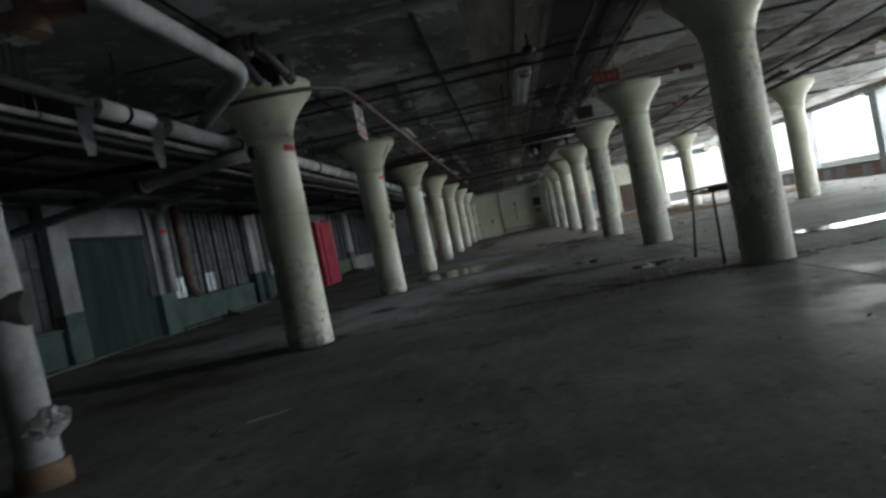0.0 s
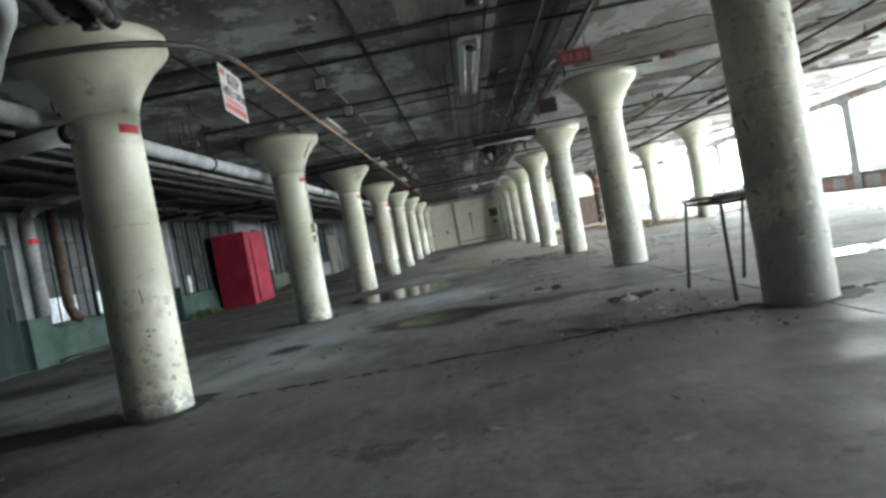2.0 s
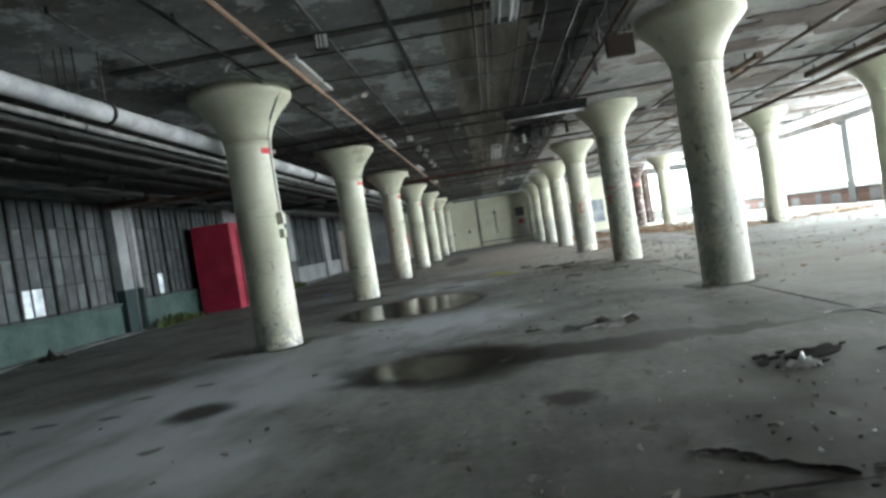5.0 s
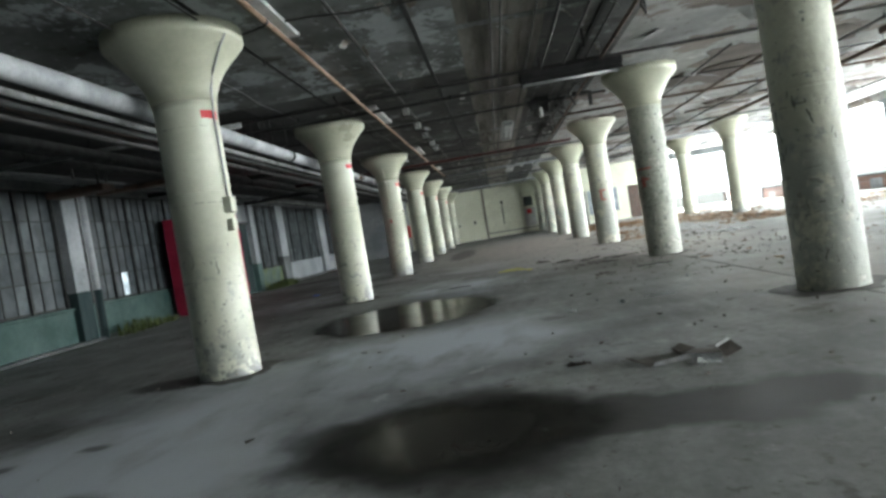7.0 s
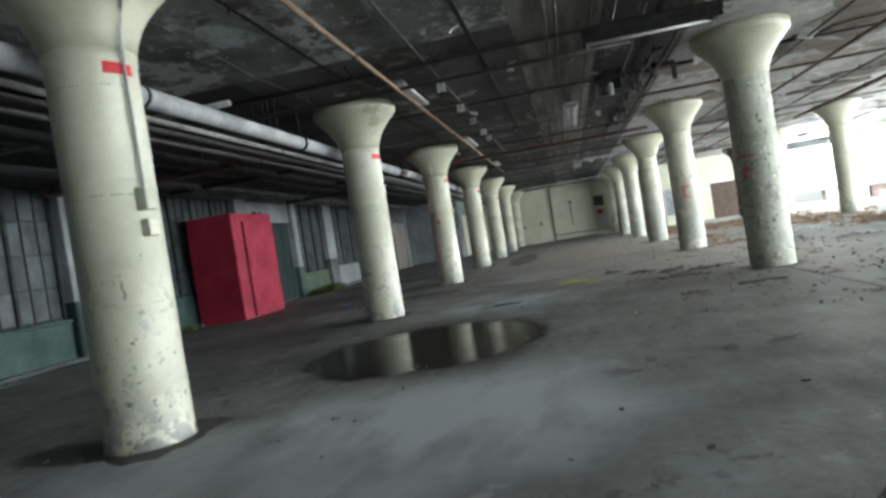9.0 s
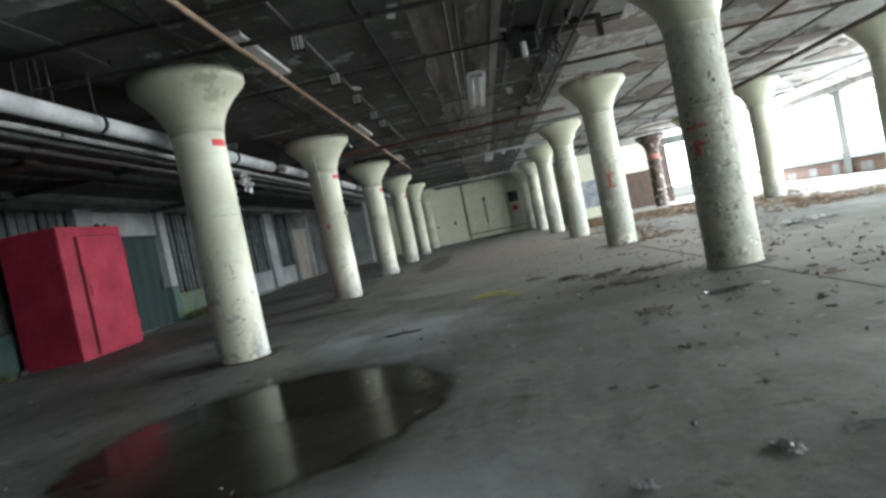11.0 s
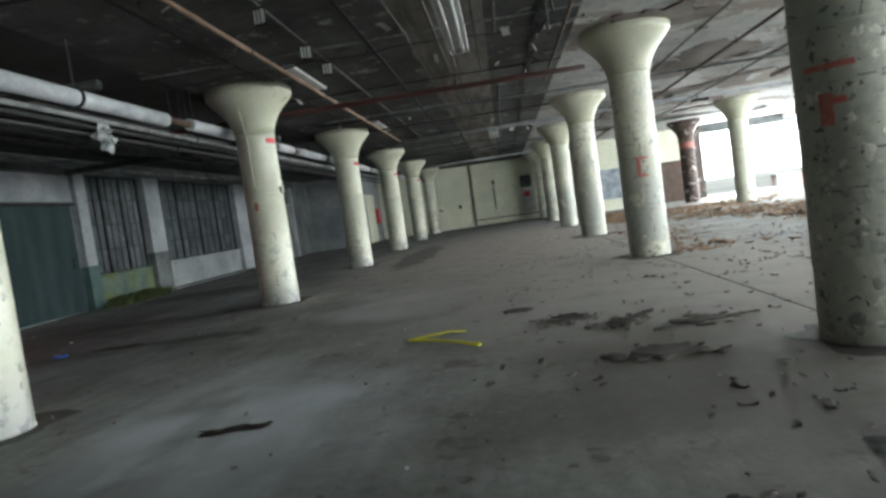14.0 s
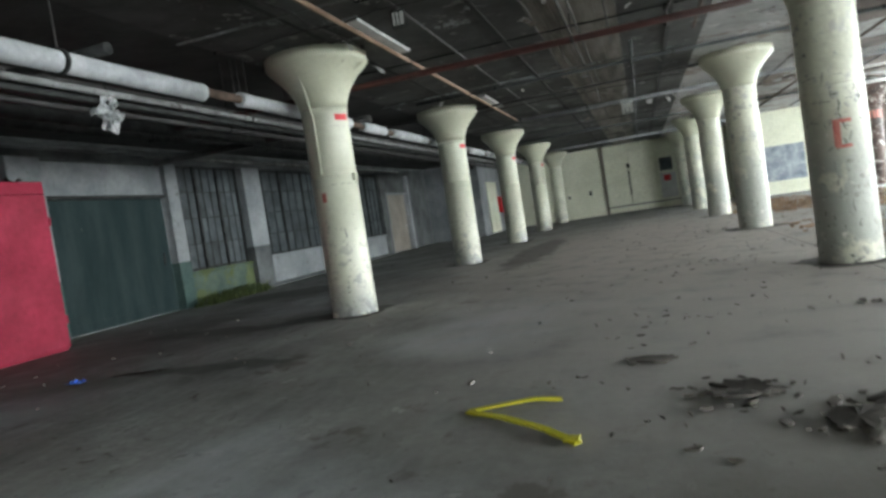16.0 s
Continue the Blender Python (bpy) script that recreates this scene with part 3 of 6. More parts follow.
while x < 0.95:
    w = min(rnd.uniform(0.12, 0.2), 0.96 - x)
    box(bm, x, x + w - 0.004, Y_BACK - 0.2, Y_END + 0.2, ZC + rnd.uniform(-0.006, 0.012), ZC + 0.04, mat_index=2)
    x += w
for k in range(19):
    y = -5.0 + 3.05 * k + rnd.uniform(-0.1, 0.1)
    box(bm, -3.7, 2.2, y, y + rnd.choice((0.03, 0.05, 0.16)), ZC - rnd.uniform(0.006, 0.02), ZC + 0.02, mat_index=rnd.choice((3, 3, 3, 0)))
for x in (-2.45, -0.62, 1.62):
    box(bm, x, x + rnd.uniform(0.025, 0.07), Y_BACK, Y_END, ZC - rnd.uniform(0.008, 0.022), ZC + 0.02, mat_index=3)
# bare brown patches where paint has come away
rnd = random.Random(31)
for i in range(46):
    x, y = rnd.uniform(3.2, 12.5), rnd.uniform(9, 46)
    rx, ry, seed = rnd.uniform(0.4, 1.4), rnd.uniform(0.3, 1.0), rnd.uniform(0, 90)
    rings = []
    for z in (ZC - 0.005 - 0.0008 * i, ZC + 0.01):
        ring = []
        for k in range(44):
            a = 2 * math.pi * k / 44
            q = 1 + 0.5 * noise.noise((math.cos(a) * 1.5 + seed, math.sin(a) * 1.5, seed)) + 0.35 * noise.noise((math.cos(a) * 5 + seed, math.sin(a) * 5, seed))
            ring.append(bm.verts.new((x + rx * q * math.cos(a), y + ry * q * math.sin(a), z)))
        rings.append(ring)
    bm.faces.new(rings[0]).material_index = 5
    for k in range(44):
        j = (k + 1) % 44
        bm.faces.new((rings[0][k], rings[0][j], rings[1][j], rings[1][k])).material_index = 5
ceiling = part("ceiling", bm, [M["ceil"], M["ceil_white"], M["ceil_board"], M["ceil_dark"], M["ceil_grey"], M["lining"]])
tagged(ceiling, "stained concrete ceiling with peeling paint and board marks", "ceiling", kind="structure")

outside = part("ground", boxes((-400, 400, -400, 400, -0.5, -0.31)), M["ground"])
tagged(outside, "pale open ground outside the factory", "ground", kind="structure")


def glow(name, strength):
    m = bpy.data.materials.new(name)
    m.use_nodes = True
    b = m.node_tree.nodes["Principled BSDF"]
    b.inputs["Base Color"].default_value = (0.8, 0.82, 0.84, 1)
    b.inputs["Emission Color"].default_value = (0.93, 0.97, 1.0, 1)
    b.inputs["Emission Strength"].default_value = strength
    return m


white_sky = glow("overcast_sky_backdrop", 4.0)
for x0, x1, y0, y1 in ((75, 75.5, -120, 180), (-75.5, -75, -120, 180), (-75, 75, 180, 180.5)):
    ob = part("backdrop", boxes((x0, x1, y0, y1, -0.3, 70)), white_sky)
    tagged(ob, "plain white overcast sky beyond the openings", "sky", kind="structure")

# ---- columns ----
PROFILE = [(0.312, 0.0), (0.304, 0.02), (0.302, 0.5), (0.302, 1.85), (0.298, 1.856), (0.302, 1.862), (0.302, 2.66), (0.312, 2.75), (0.336, 2.86), (0.38, 2.97), (0.45, 3.08),
           (0.53, 3.18), (0.61, 3.26), (0.655, 3.31), (0.672, 3.335), (0.672, ZC + 0.012)]


def rough_profile(a, b):
    """The same outline with many rings, for a column whose skin is uneven."""
    out = []
    for (r0, z0), (r1, z1) in zip(PROFILE[a:b], PROFILE[a + 1:b]):
        n = max(1, int((z1 - z0) / 0.02))
        out += [(r0 + (r1 - r0) * i / n, z0 + (z1 - z0) * i / n) for i in range(n)]
    return out + [PROFILE[b - 1]]


def scab(bm, amount):
    """Flaked paint: patches of the skin stand a few millimetres in or out."""
    for v in bm.verts:
        r = math.hypot(v.co.x, v.co.y)
        if r < 0.05:
            continue
        k = noise.noise((v.co.x * 17, v.co.y * 17, v.co.z * 15)) + 0.5 * noise.noise((v.co.x * 41, v.co.y * 41, v.co.z * 38))
        s = amount * (1.0 if k > 0.12 else -0.6 if k < -0.22 else 0.0) + amount * 0.4 * noise.noise((v.co.x * 55, v.co.y * 55, v.co.z * 50))
        v.co.x *= 1 + s / r
        v.co.y *= 1 + s / r


def make_column(name, material, label, skin=0.0):
    col = thing(name, label, "column", group="mushroom columns", kind="structure")
    bm = bmesh.new()
    if skin:
        lathe(bm, rough_profile(0, 8), 120)
        scab(bm, skin)
    else:
        lathe(bm, PROFILE[:8], 48)
    part("shaft", bm, material, col)
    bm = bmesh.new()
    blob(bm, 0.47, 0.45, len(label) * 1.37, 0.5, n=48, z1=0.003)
    part("dirt_ring", bm, M["joint"], col, "dark uneven ring round the base")
    bm = bmesh.new()
    lathe(bm, PROFILE[7:], 48)
    if skin:
        for v in bm.verts:
            if v.co.z > 3.29:
                bite = max(0.0, noise.noise((v.co.x * 9, v.co.y * 9, 1.7)) - 0.1) * 0.09
                v.co.x *= 1 - bite
                v.co.y *= 1 - bite
    part("capital", bm, material if material is M["charred"] else M["capital"], col, "" if material is M["charred"] else "yellowed cream flared capital, toned down for shade")
    return col


def chipped(col, n, z0, z1, size, material, seed, label, r=0.3025, tall=1.0):
    """Angular patches where paint has broken off, clinging to the round shaft."""
    rnd = random.Random(seed)
    bm = bmesh.new()
    made = 0
    while made < n:
        a, z = rnd.uniform(0, 6.283), z0 + (z1 - z0) * rnd.random() ** 1.7
        if noise.noise((math.cos(a) * 1.6 + seed, math.sin(a) * 1.6, z * 1.8)) + rnd.uniform(-0.25, 0.25) < 0.0:
            continue
        made += 1
        s = rnd.uniform(*size) * rnd.choice((0.4, 0.6, 1.0, 1.0, 1.6))
        el, tilt = rnd.uniform(0.35, 1.4), rnd.uniform(-0.6, 0.6)
        k = rnd.randint(6, 9)
        ring = []
        for i in range(k):
            b = 2 * math.pi * i / k
            q = s * rnd.uniform(0.45, 1.25)
            u, w = q * math.cos(b), q * el * tall * math.sin(b)
            u, w = u * math.cos(tilt) - w * math.sin(tilt), u * math.sin(tilt) + w * math.cos(tilt)
            t_ = a + u / r
            ring.append(bm.verts.new(((r + 0.0008) * math.cos(t_), (r + 0.0008) * math.sin(t_), max(0.004, z + w))))
        mid = bm.verts.new(((r + 0.004) * math.cos(a), (r + 0.004) * math.sin(a), max(0.006, z)))
        for i in range(k):
            bm.faces.new((ring[i], ring[(i + 1) % k], mid))
    return part("chipped_paint", bm, material, col, label)


cream_col = make_column("column", M["paint"], "cream painted round concrete column with flared capital, scuffed")
peel_col = make_column("column", M["peeling"], "cream concrete mushroom column with heavily peeling paint", 0.0022)
worn_col = make_column("column", M["weathered"], "grey-green weathered concrete column with cracked flaking paint", 0.0028)
dark_col = make_column("column", M["charred"], "dark brown painted concrete mushroom column with worn patches")
chipped(cream_col, 60, 0.1, 1.45, (0.003, 0.011), M["chip_dark"], 3, "dark chips in the paint", 0.3025, 2.2)
chipped(cream_col, 16, 0.05, 1.6, (0.008, 0.024), M["chip_grey"], 5, "grey worn patches", 0.3025, 1.8)
chipped(peel_col, 150, 0.06, 1.75, (0.003, 0.011), M["chip_dark"], 7, "dark broken paint")
chipped(peel_col, 130, 0.05, 2.6, (0.012, 0.05), M["chip_grey"], 9, "bare grey concrete patches")
chipped(worn_col, 90, 0.06, 2.66, (0.004, 0.012), M["chip_dark"], 11, "dark broken paint")
chipped(worn_col, 190, 0.05, 2.66, (0.015, 0.06), M["chip_grey"], 13, "bare grey concrete patches")
chipped(worn_col, 120, 0.05, 2.66, (0.012, 0.045), M["chip_pale"], 17, "pale curled paint scabs")
chipped(peel_col, 60, 0.05, 2.4, (0.012, 0.04), M["chip_pale"], 19, "pale curled paint scabs")


def split_paint(col, n, z0, z1, a0, a1, seed, label, wide=1.0):
    """Short ragged cracks, mostly upright, where the paint has split and lifted."""
    rnd = random.Random(seed)
    bm = bmesh.new()
    for i in range(n):
        a, z = radians(rnd.uniform(a0, a1)), rnd.uniform(z0, z1)
        steps, w = rnd.randint(2, 5), wide * rnd.uniform(0.003, 0.009)
        flat = rnd.random() < 0.3
        prev = None
        for j in range(steps + 1):
            half = w * (0.25 if j in (0, steps) else rnd.uniform(0.6, 1.4))
            cur = []
            for u in (-1, 1):
                t_, zz = (a, z + u * half) if flat else (a + u * half / 0.302, z)
                cur.append(bm.verts.new((0.3045 * math.cos(t_), 0.3045 * math.sin(t_), max(0.01, zz))))
            if prev:
                bm.faces.new((prev[0], prev[1], cur[1], cur[0]))
            prev = cur
            if flat:
                a += rnd.uniform(0.03, 0.09)
                z += rnd.uniform(-0.012, 0.012)
            else:
                a += rnd.uniform(-0.05, 0.05)
                z += rnd.uniform(0.015, 0.04)
    bmesh.ops.recalc_face_normals(bm, faces=bm.faces[:])
    part("split_paint", bm, M["chip_dark"], col, label)


split_paint(worn_col, 70, 0.1, 2.6, 0, 360, 21, "dark upright splits in the paint")
split_paint(worn_col, 60, 0.15, 2.4, 0, 360, 22, "broad dark splits in the paint", 2.2)
split_paint(peel_col, 70, 0.1, 1.9, 0, 360, 23, "dark splits in the paint")
split_paint(cream_col, 9, 0.3, 1.2, -120, 20, 25, "thin dark splits in the paint")
bm = bmesh.new()
rnd = random.Random(27)
for z in (0.98, 1.74, 2.49):
    a = rnd.uniform(-150, -110)
    for i in range(6):
        w = rnd.uniform(6, 18)
        zz = z + rnd.uniform(-0.006, 0.006)
        curved_patch(bm, 0.3015, a, a + w, zz, zz + rnd.uniform(0.002, 0.005), 0.002, 4)
        a += w + rnd.uniform(3, 22)
part("crack", bm, M["chip_dark"], cream_col, "thin dark joint lines round the shaft")
bm = bmesh.new()
for z in (0.72, 1.12, 1.7, 1.96):
    a = rnd.uniform(0, 360)
    for i in range(9):
        w = rnd.uniform(8, 30)
        zz = z + rnd.uniform(-0.008, 0.008)
        curved_patch(bm, 0.3015, a, a + w, zz, zz + rnd.uniform(0.003, 0.008), 0.002, 4)
        a += w + rnd.uniform(3, 20)
part("crack", bm, M["chip_dark"], peel_col, "dark horizontal joint lines round the shaft")
rnd = random.Random(6)
bm = bmesh.new()
for z in (0.42, 0.9, 1.13, 1.52, 1.93, 2.2):
    a = rnd.uniform(0, 360)
    for i in range(rnd.randint(4, 9)):
        w = rnd.uniform(8, 26)
        zz = z + rnd.uniform(-0.012, 0.012)
        curved_patch(bm, 0.3015, a, a + w, zz, zz + rnd.uniform(0.004, 0.012), 0.0022, 4)
        a += w + rnd.uniform(2, 14)
part("crack", bm, M["chip_dark"], worn_col, "dark horizontal cracks round the shaft")
cols, placed = {}, set()
for row, (cx, src) in enumerate(((XL, cream_col), (XR, peel_col), (XRR, cream_col))):
    for k, cy in enumerate(YS):
        s = dark_col if (row, k) == (2, 8) else worn_col if (row, k) == (1, 4) else src
        m = pose(cx, cy, 0, 0, 0, 0 if row == 0 else 40 * k)
        if s in placed:
            cols[row, k] = copy_thing(s, m)
        else:
            s.matrix_world = m
            placed.add(s)
            cols[row, k] = s


def clinging(name, target, material, label, *rows):
    bm = bmesh.new()
    for r in rows:
        curved_patch(bm, *r)
    ob = part(name, bm, material, target, label)
    ob.matrix_parent_inverse = pose(0, 0, 0, 0, 0, 0)
    return ob


def spin_free(target):
    """Local turn that undoes the column's own turn, for marks given in world angles."""
    return -math.degrees(target.matrix_basis.to_euler().z)


for k in range(1, 9):
    clinging("tape", cols[0, k], M["tape"], "strip of red tape", (0.303, -40, 2, 2.57, 2.65))
s = spin_free(cols[1, 4])
clinging("paint_mark", cols[1, 4], M["spray"], "red sprayed line", (0.304, s - 165, s - 112, 1.60, 1.635), (0.304, s - 150, s - 135, 1.28, 1.47), (0.304, s - 135, s - 122, 1.40, 1.44))
s = spin_free(cols[1, 5])
clinging("paint_mark", cols[1, 5], M["spray"], "red sprayed ring mark", (0.304, s - 110, s - 78, 1.46, 1.50), (0.304, s - 110, s - 98, 1.22, 1.47), (0.304, s - 108, s - 80, 1.20, 1.235))
clinging("paint_mark", cols[0, 5], M["spray"], "faint red sprayed mark", (0.304, -104, -92, 1.53, 1.65))
clinging("paint_band", cols[2, 8], M["spray"], "worn red painted band", (0.304, -170, 20, 2.3, 2.55))

# conduit and switch box running down one column of the aisle
sw = thing("switch_box", "small grey electrical switch box with conduit on a column", "switch box", (XL, YS[3], 0))
bm = bmesh.new()
tube(bm, [(0.62, -0.22, 3.32), (0.545, -0.2, 3.22), (0.41, -0.14, 3.02), (0.345, -0.1, 2.86), (0.315, -0.08, 2.6), (0.315, -0.08, 1.75)], 0.012, 8)
part("conduit", bm, M["wrap"], sw)
part("box", boxes((0.27, 0.36, -0.13, 0.0, 1.62, 1.78), bevel=0.008), M["paint"], sw)
part("box", boxes((0.27, 0.345, -0.12, -0.01, 1.44, 1.56), bevel=0.008), M["paint"], sw)
for k in (5,):
    cn = thing("conduit_drop", "thin painted conduit running down a cream column", "conduit", (XL, YS[k], 0))
    bm = bmesh.new()
    tube(bm, [(-0.05, -0.56, 3.26), (-0.04, -0.46, 3.1), (-0.03, -0.375, 2.9), (-0.02, -0.32, 2.6), (-0.02, -0.315, 1.9)], 0.012, 8)
    part("conduit", bm, M["paint"], cn)
    part("box", boxes((0.28, 0.345, -0.08, 0.0, 1.77, 1.87), bevel=0.008), M["paint"], cn)

# ---- left wall: glazed steel bays, posts and doors ----
wall_l = part("wall_left", boxes(
    (WALL_L - 0.3, WALL_L - 0.25, Y_BACK, 48.6, 3.1, ZC),
    (WALL_L - 0.28, WALL_L + 0.02, Y_BACK, 48.6, 3.12, ZC),
    (WALL_L - 0.28, WALL_L + 0.02, 42.7, 43.2, 0, 3.12), (WALL_L - 0.28, WALL_L + 0.02, 45.5, 48.6, 0, 3.12),
    (WALL_L - 0.28, WALL_L + 0.02, 43.2, 45.5, 2.42, 3.12)), M["dull"])
tagged(wall_l, "dull grey plaster wall above old factory windows", "wall", kind="structure")


def sill(y0, y1, h, material, label):
    ob = part("wall_left_sill", boxes((WALL_L - 0.28, WALL_L, y0, y1, 0, h - 0.06), bevel=0.01), material)
    tagged(ob, label, "wall", kind="structure")
    bm = boxes((WALL_L - 0.26, WALL_L + 0.05, y0 + 0.003, y1 - 0.003, h - 0.06, h), bevel=0.012)
    part("ledge", bm, material, ob)
    return ob


sill(Y_BACK, 11.9, 0.76, M["teal"], "teal painted low wall under windows")
sill(15.95, 21.0, 0.76, M["teal"], "teal painted low wall, chipped, under windows")
sill(21.75, 27.2, 0.76, M["teal"], "teal painted low wall with weeds at its foot")
sill(31.15, 33.6, 0.76, M["mossy"], "teal painted low wall grown over with moss")
sill(34.35, 39.4, 0.81, M["whitewall"], "worn white low wall under dark windows")
sill(40.4, 42.7, 0.81, M["whitewall"], "worn white low wall beside a brown door")

HOLES = {1: {(1, 0), (2, 0), (3, 0), (6, 0), (7, 0)}, 2: {(4, 0)}, 0: {(4, 1), (20, 2)}}


def window(n, y0, y1, z0, z1, cols_n, rows_n, material):
    root = thing("window_%d" % n, "steel factory window with dirty painted-over panes", "window", (WALL_L - 0.12, y0, z0), kind="structure")
    w, h = (y1 - y0) / cols_n, (z1 - z0) / rows_n
    bm = bmesh.new()
    for i in range(cols_n + 1):
        t = 0.035 if i % 3 == 0 else 0.012
        d = 0.05 if i % 3 == 0 else 0.02
        yc = min(max(i * w, t), y1 - y0 - t)
        box(bm, -d, d, yc - t, yc + t, 0, z1 - z0)
    for j in range(rows_n + 1):
        t = 0.012 if 0 < j < rows_n else 0.025
        zc = min(max(j * h, t), z1 - z0 - t)
        box(bm, -0.022, 0.022, 0.003, y1 - y0 - 0.003, zc - t, zc + t)
    part("window_frame", bm, M["steel_dark"], root, "dark steel glazing bars")
    bm = bmesh.new()
    box(bm, -0.004, 0.004, 0.006, w - 0.006, 0.006, h - 0.006)
    me = finish(bm, "pane", material)
    clear = me.copy()
    clear.materials[0] = M["clearpane"]
    rnd = random.Random(n)
    for i in range(cols_n):
        for j in range(rows_n):
            p = new("pane", clear if (i, j) in HOLES.get(n, ()) else me)
            p.parent = root
            p.location = (rnd.uniform(-0.008, 0.004), i * w, j * h)
    return root


window(0, 3.0, 11.9, 0.76, 3.12, 27, 4, M["pane"])
window(1, 15.95, 21.0, 0.76, 3.12, 15, 4, M["pane"])
window(2, 21.75, 27.2, 0.76, 3.12, 18, 4, M["pane"])
window(3, 31.15, 33.6, 0.76, 3.12, 9, 4, M["pane"])
window(4, 34.35, 39.4, 0.81, 3.12, 12, 4, M["pane"])
window(5, 40.4, 42.7, 0.81, 3.12, 6, 4, M["pane"])
part("wall_left_near", boxes((WALL_L - 0.28, WALL_L, Y_BACK, 3.0, 0.76, 3.12)), M["dull"])
tagged(bpy.data.objects["wall_left_near"], "dull grey plaster wall", "wall", kind="structure")


def wall_post(y0, y1, split, upper, lower, label, depth=0.12):
    ob = thing("wall_post", label, "post", (WALL_L, 0, 0), kind="structure")
    part("shaft", boxes((-0.28, depth, y0, y1, split, 3.12), bevel=0.015), upper, ob)
    part("foot", boxes((-0.28, depth + 0.01, y0, y1, 0, split), bevel=0.015), lower, ob)
    return ob


wall_post(11.9, 12.45, 1.0, M["whitewall"], M["teal"], "wall post painted white above and teal below")
p15 = wall_post(15.25, 15.95, 1.0, M["whitewall"], M["teal"], "wall post painted white above and teal below, red taped")
bm = bmesh.new()
curved_patch(bm, 0.136, -70, 30, 2.44, 2.55)
ob = part("tape", bm, M["tape"], p15, "strip of red tape")
ob.location = (0.24, 15.6, 0)
wall_post(21.0, 21.45, 1.05, M["whitewall"], M["teal_dark"], "narrow wall post painted white above and dark teal below")
wall_post(27.2, 27.85, 1.0, M["whitewall"], M["teal"], "white wall post beside a teal door")
wall_post(30.78, 31.15, 1.0, M["whitewall"], M["teal"], "white door jamb post with teal foot")
wall_post(33.6, 34.35, 1.1, M["whitewall"], M["dull"], "wall post painted white above and grey below")
wall_post(39.4, 40.4, 0.9, M["whitewall"], M["whitewall"], "broad worn white wall post")
wall_post(45.5, 45.75, 0.9, M["whitewall"], M["whitewall"], "slim white door post")


def teal_door(n, y0, y1, h, lintel):
    root = thing("door_%d" % n, "dark teal steel sliding door, closed, under a white lintel", "door", (WALL_L, y0, 0), kind="structure")
    w = y1 - y0
    part("leaf", boxes((-0.12, -0.04, 0.02, w - 0.02, 0.01, h), bevel=0.01), M["teal_dark"], root)
    part("rail", boxes((-0.05, 0.06, -0.1, w + 0.1, h - 0.02, h + 0.05), bevel=0.01), M["steel_dark"], root, "dark steel door track")
    part("lintel", boxes((-0.25, 0.0, -0.02, w + 0.03, h + 0.05, lintel), bevel=0.01), M["whitewall"], root, "worn white lintel panel")
    part("brace", boxes((-0.04, -0.025, 0.05, w - 0.05, 1.15, 1.22), (-0.04, -0.025, 0.05, w - 0.05, 0.12, 0.19)), M["teal_dark"], root)
    part("handle", boxes((-0.04, 0.0, w - 0.25, w - 0.22, 1.0, 1.25), bevel=0.006), M["steel_dark"], root)
    return root


teal_door(1, 12.47, 15.23, 2.43, 3.12)
teal_door(2, 27.87, 30.76, 2.42, 3.08)
d3 = thing("door_3", "brown wooden door, closed, in a pale frame", "door", (WALL_L, 43.2, 0), kind="structure")
part("leaf", boxes((-0.12, -0.06, 0.08, 2.22, 0.01, 2.34), bevel=0.008), M["browndoor"], d3)
part("frame", boxes((-0.2, 0.04, 0.0, 0.08, 0, 2.42), (-0.2, 0.04, 2.22, 2.3, 0, 2.42), (-0.2, 0.04, 0.08, 2.22, 2.34, 2.42)), M["whitewall"], d3)
part("handle", boxes((-0.06, -0.02, 2.0, 2.1, 1.0, 1.06), bevel=0.006), M["galv"], d3)

# pipes on the left wall
rp = thing("rain_pipe", "dark brown vertical waste pipe with an elbow on the wall", "pipe", (WALL_L, 16.35, 0))
bm = bmesh.new()
tube(bm, [(0.28, 0, 3.4), (0.28, 0, 2.2), (0.28, 0, 1.25)] + arc((0.28, 0.0, 1.2), (0.28, 0.02, 0.92), (0.3, 0.3, 0.84), 6), 0.11, 14)
part("pipe", bm, M["rust_dark"], rp)
bm = bmesh.new()
lathe(bm, [(0.13, 2.0), (0.135, 2.03), (0.13, 2.06)], 18, centre=(0.28, 0))
part("collar", bm, M["rust_dark"], rp)
wp = thing("wall_pipe", "white standpipe with dark lower end beside a wall post", "pipe", (WALL_L, 21.6, 0))
bm = bmesh.new()
tube(bm, [(0.16, 0, 1.05), (0.16, 0, 2.3), (0.16, 0, 3.0)] + arc((0.16, 0, 3.02), (0.16, 0, 3.2), (0.4, 0, 3.2), 5), 0.07, 12)
part("pipe", bm, M["wrap"], wp)
bm = bmesh.new()
tube(bm, [(0.16, 0, 0.0), (0.16, 0, 0.5), (0.16, 0, 1.05)], 0.085, 12)
part("sleeve", bm, M["teal_dark"], wp)
hd = thing("ceiling_duct", "dark rusted duct hung under the ceiling by the wall", "duct", (0, 0, 0))
part("duct", boxes((-8.5, -7.3, 20.6, 21.0, 2.92, 3.05), (-8.3, -5.6, 21.9, 22.2, 3.02, 3.12), bevel=0.02), M["rust_dark"], hd)
for x, y, z in ((-8.0, 20.8, 3.05), (-7.5, 20.8, 3.05), (-6.2, 22.05, 3.12), (-8.1, 22.05, 3.12)):
    part("hanger", boxes((x - 0.015, x + 0.015, y - 0.015, y + 0.015, z, ZC)), M["black"], hd)
elbow = thing("wall_elbow_pipe", "thick white pipe rising from a wall post and bending away", "pipe", (0, 0, 0))
bm = bmesh.new()
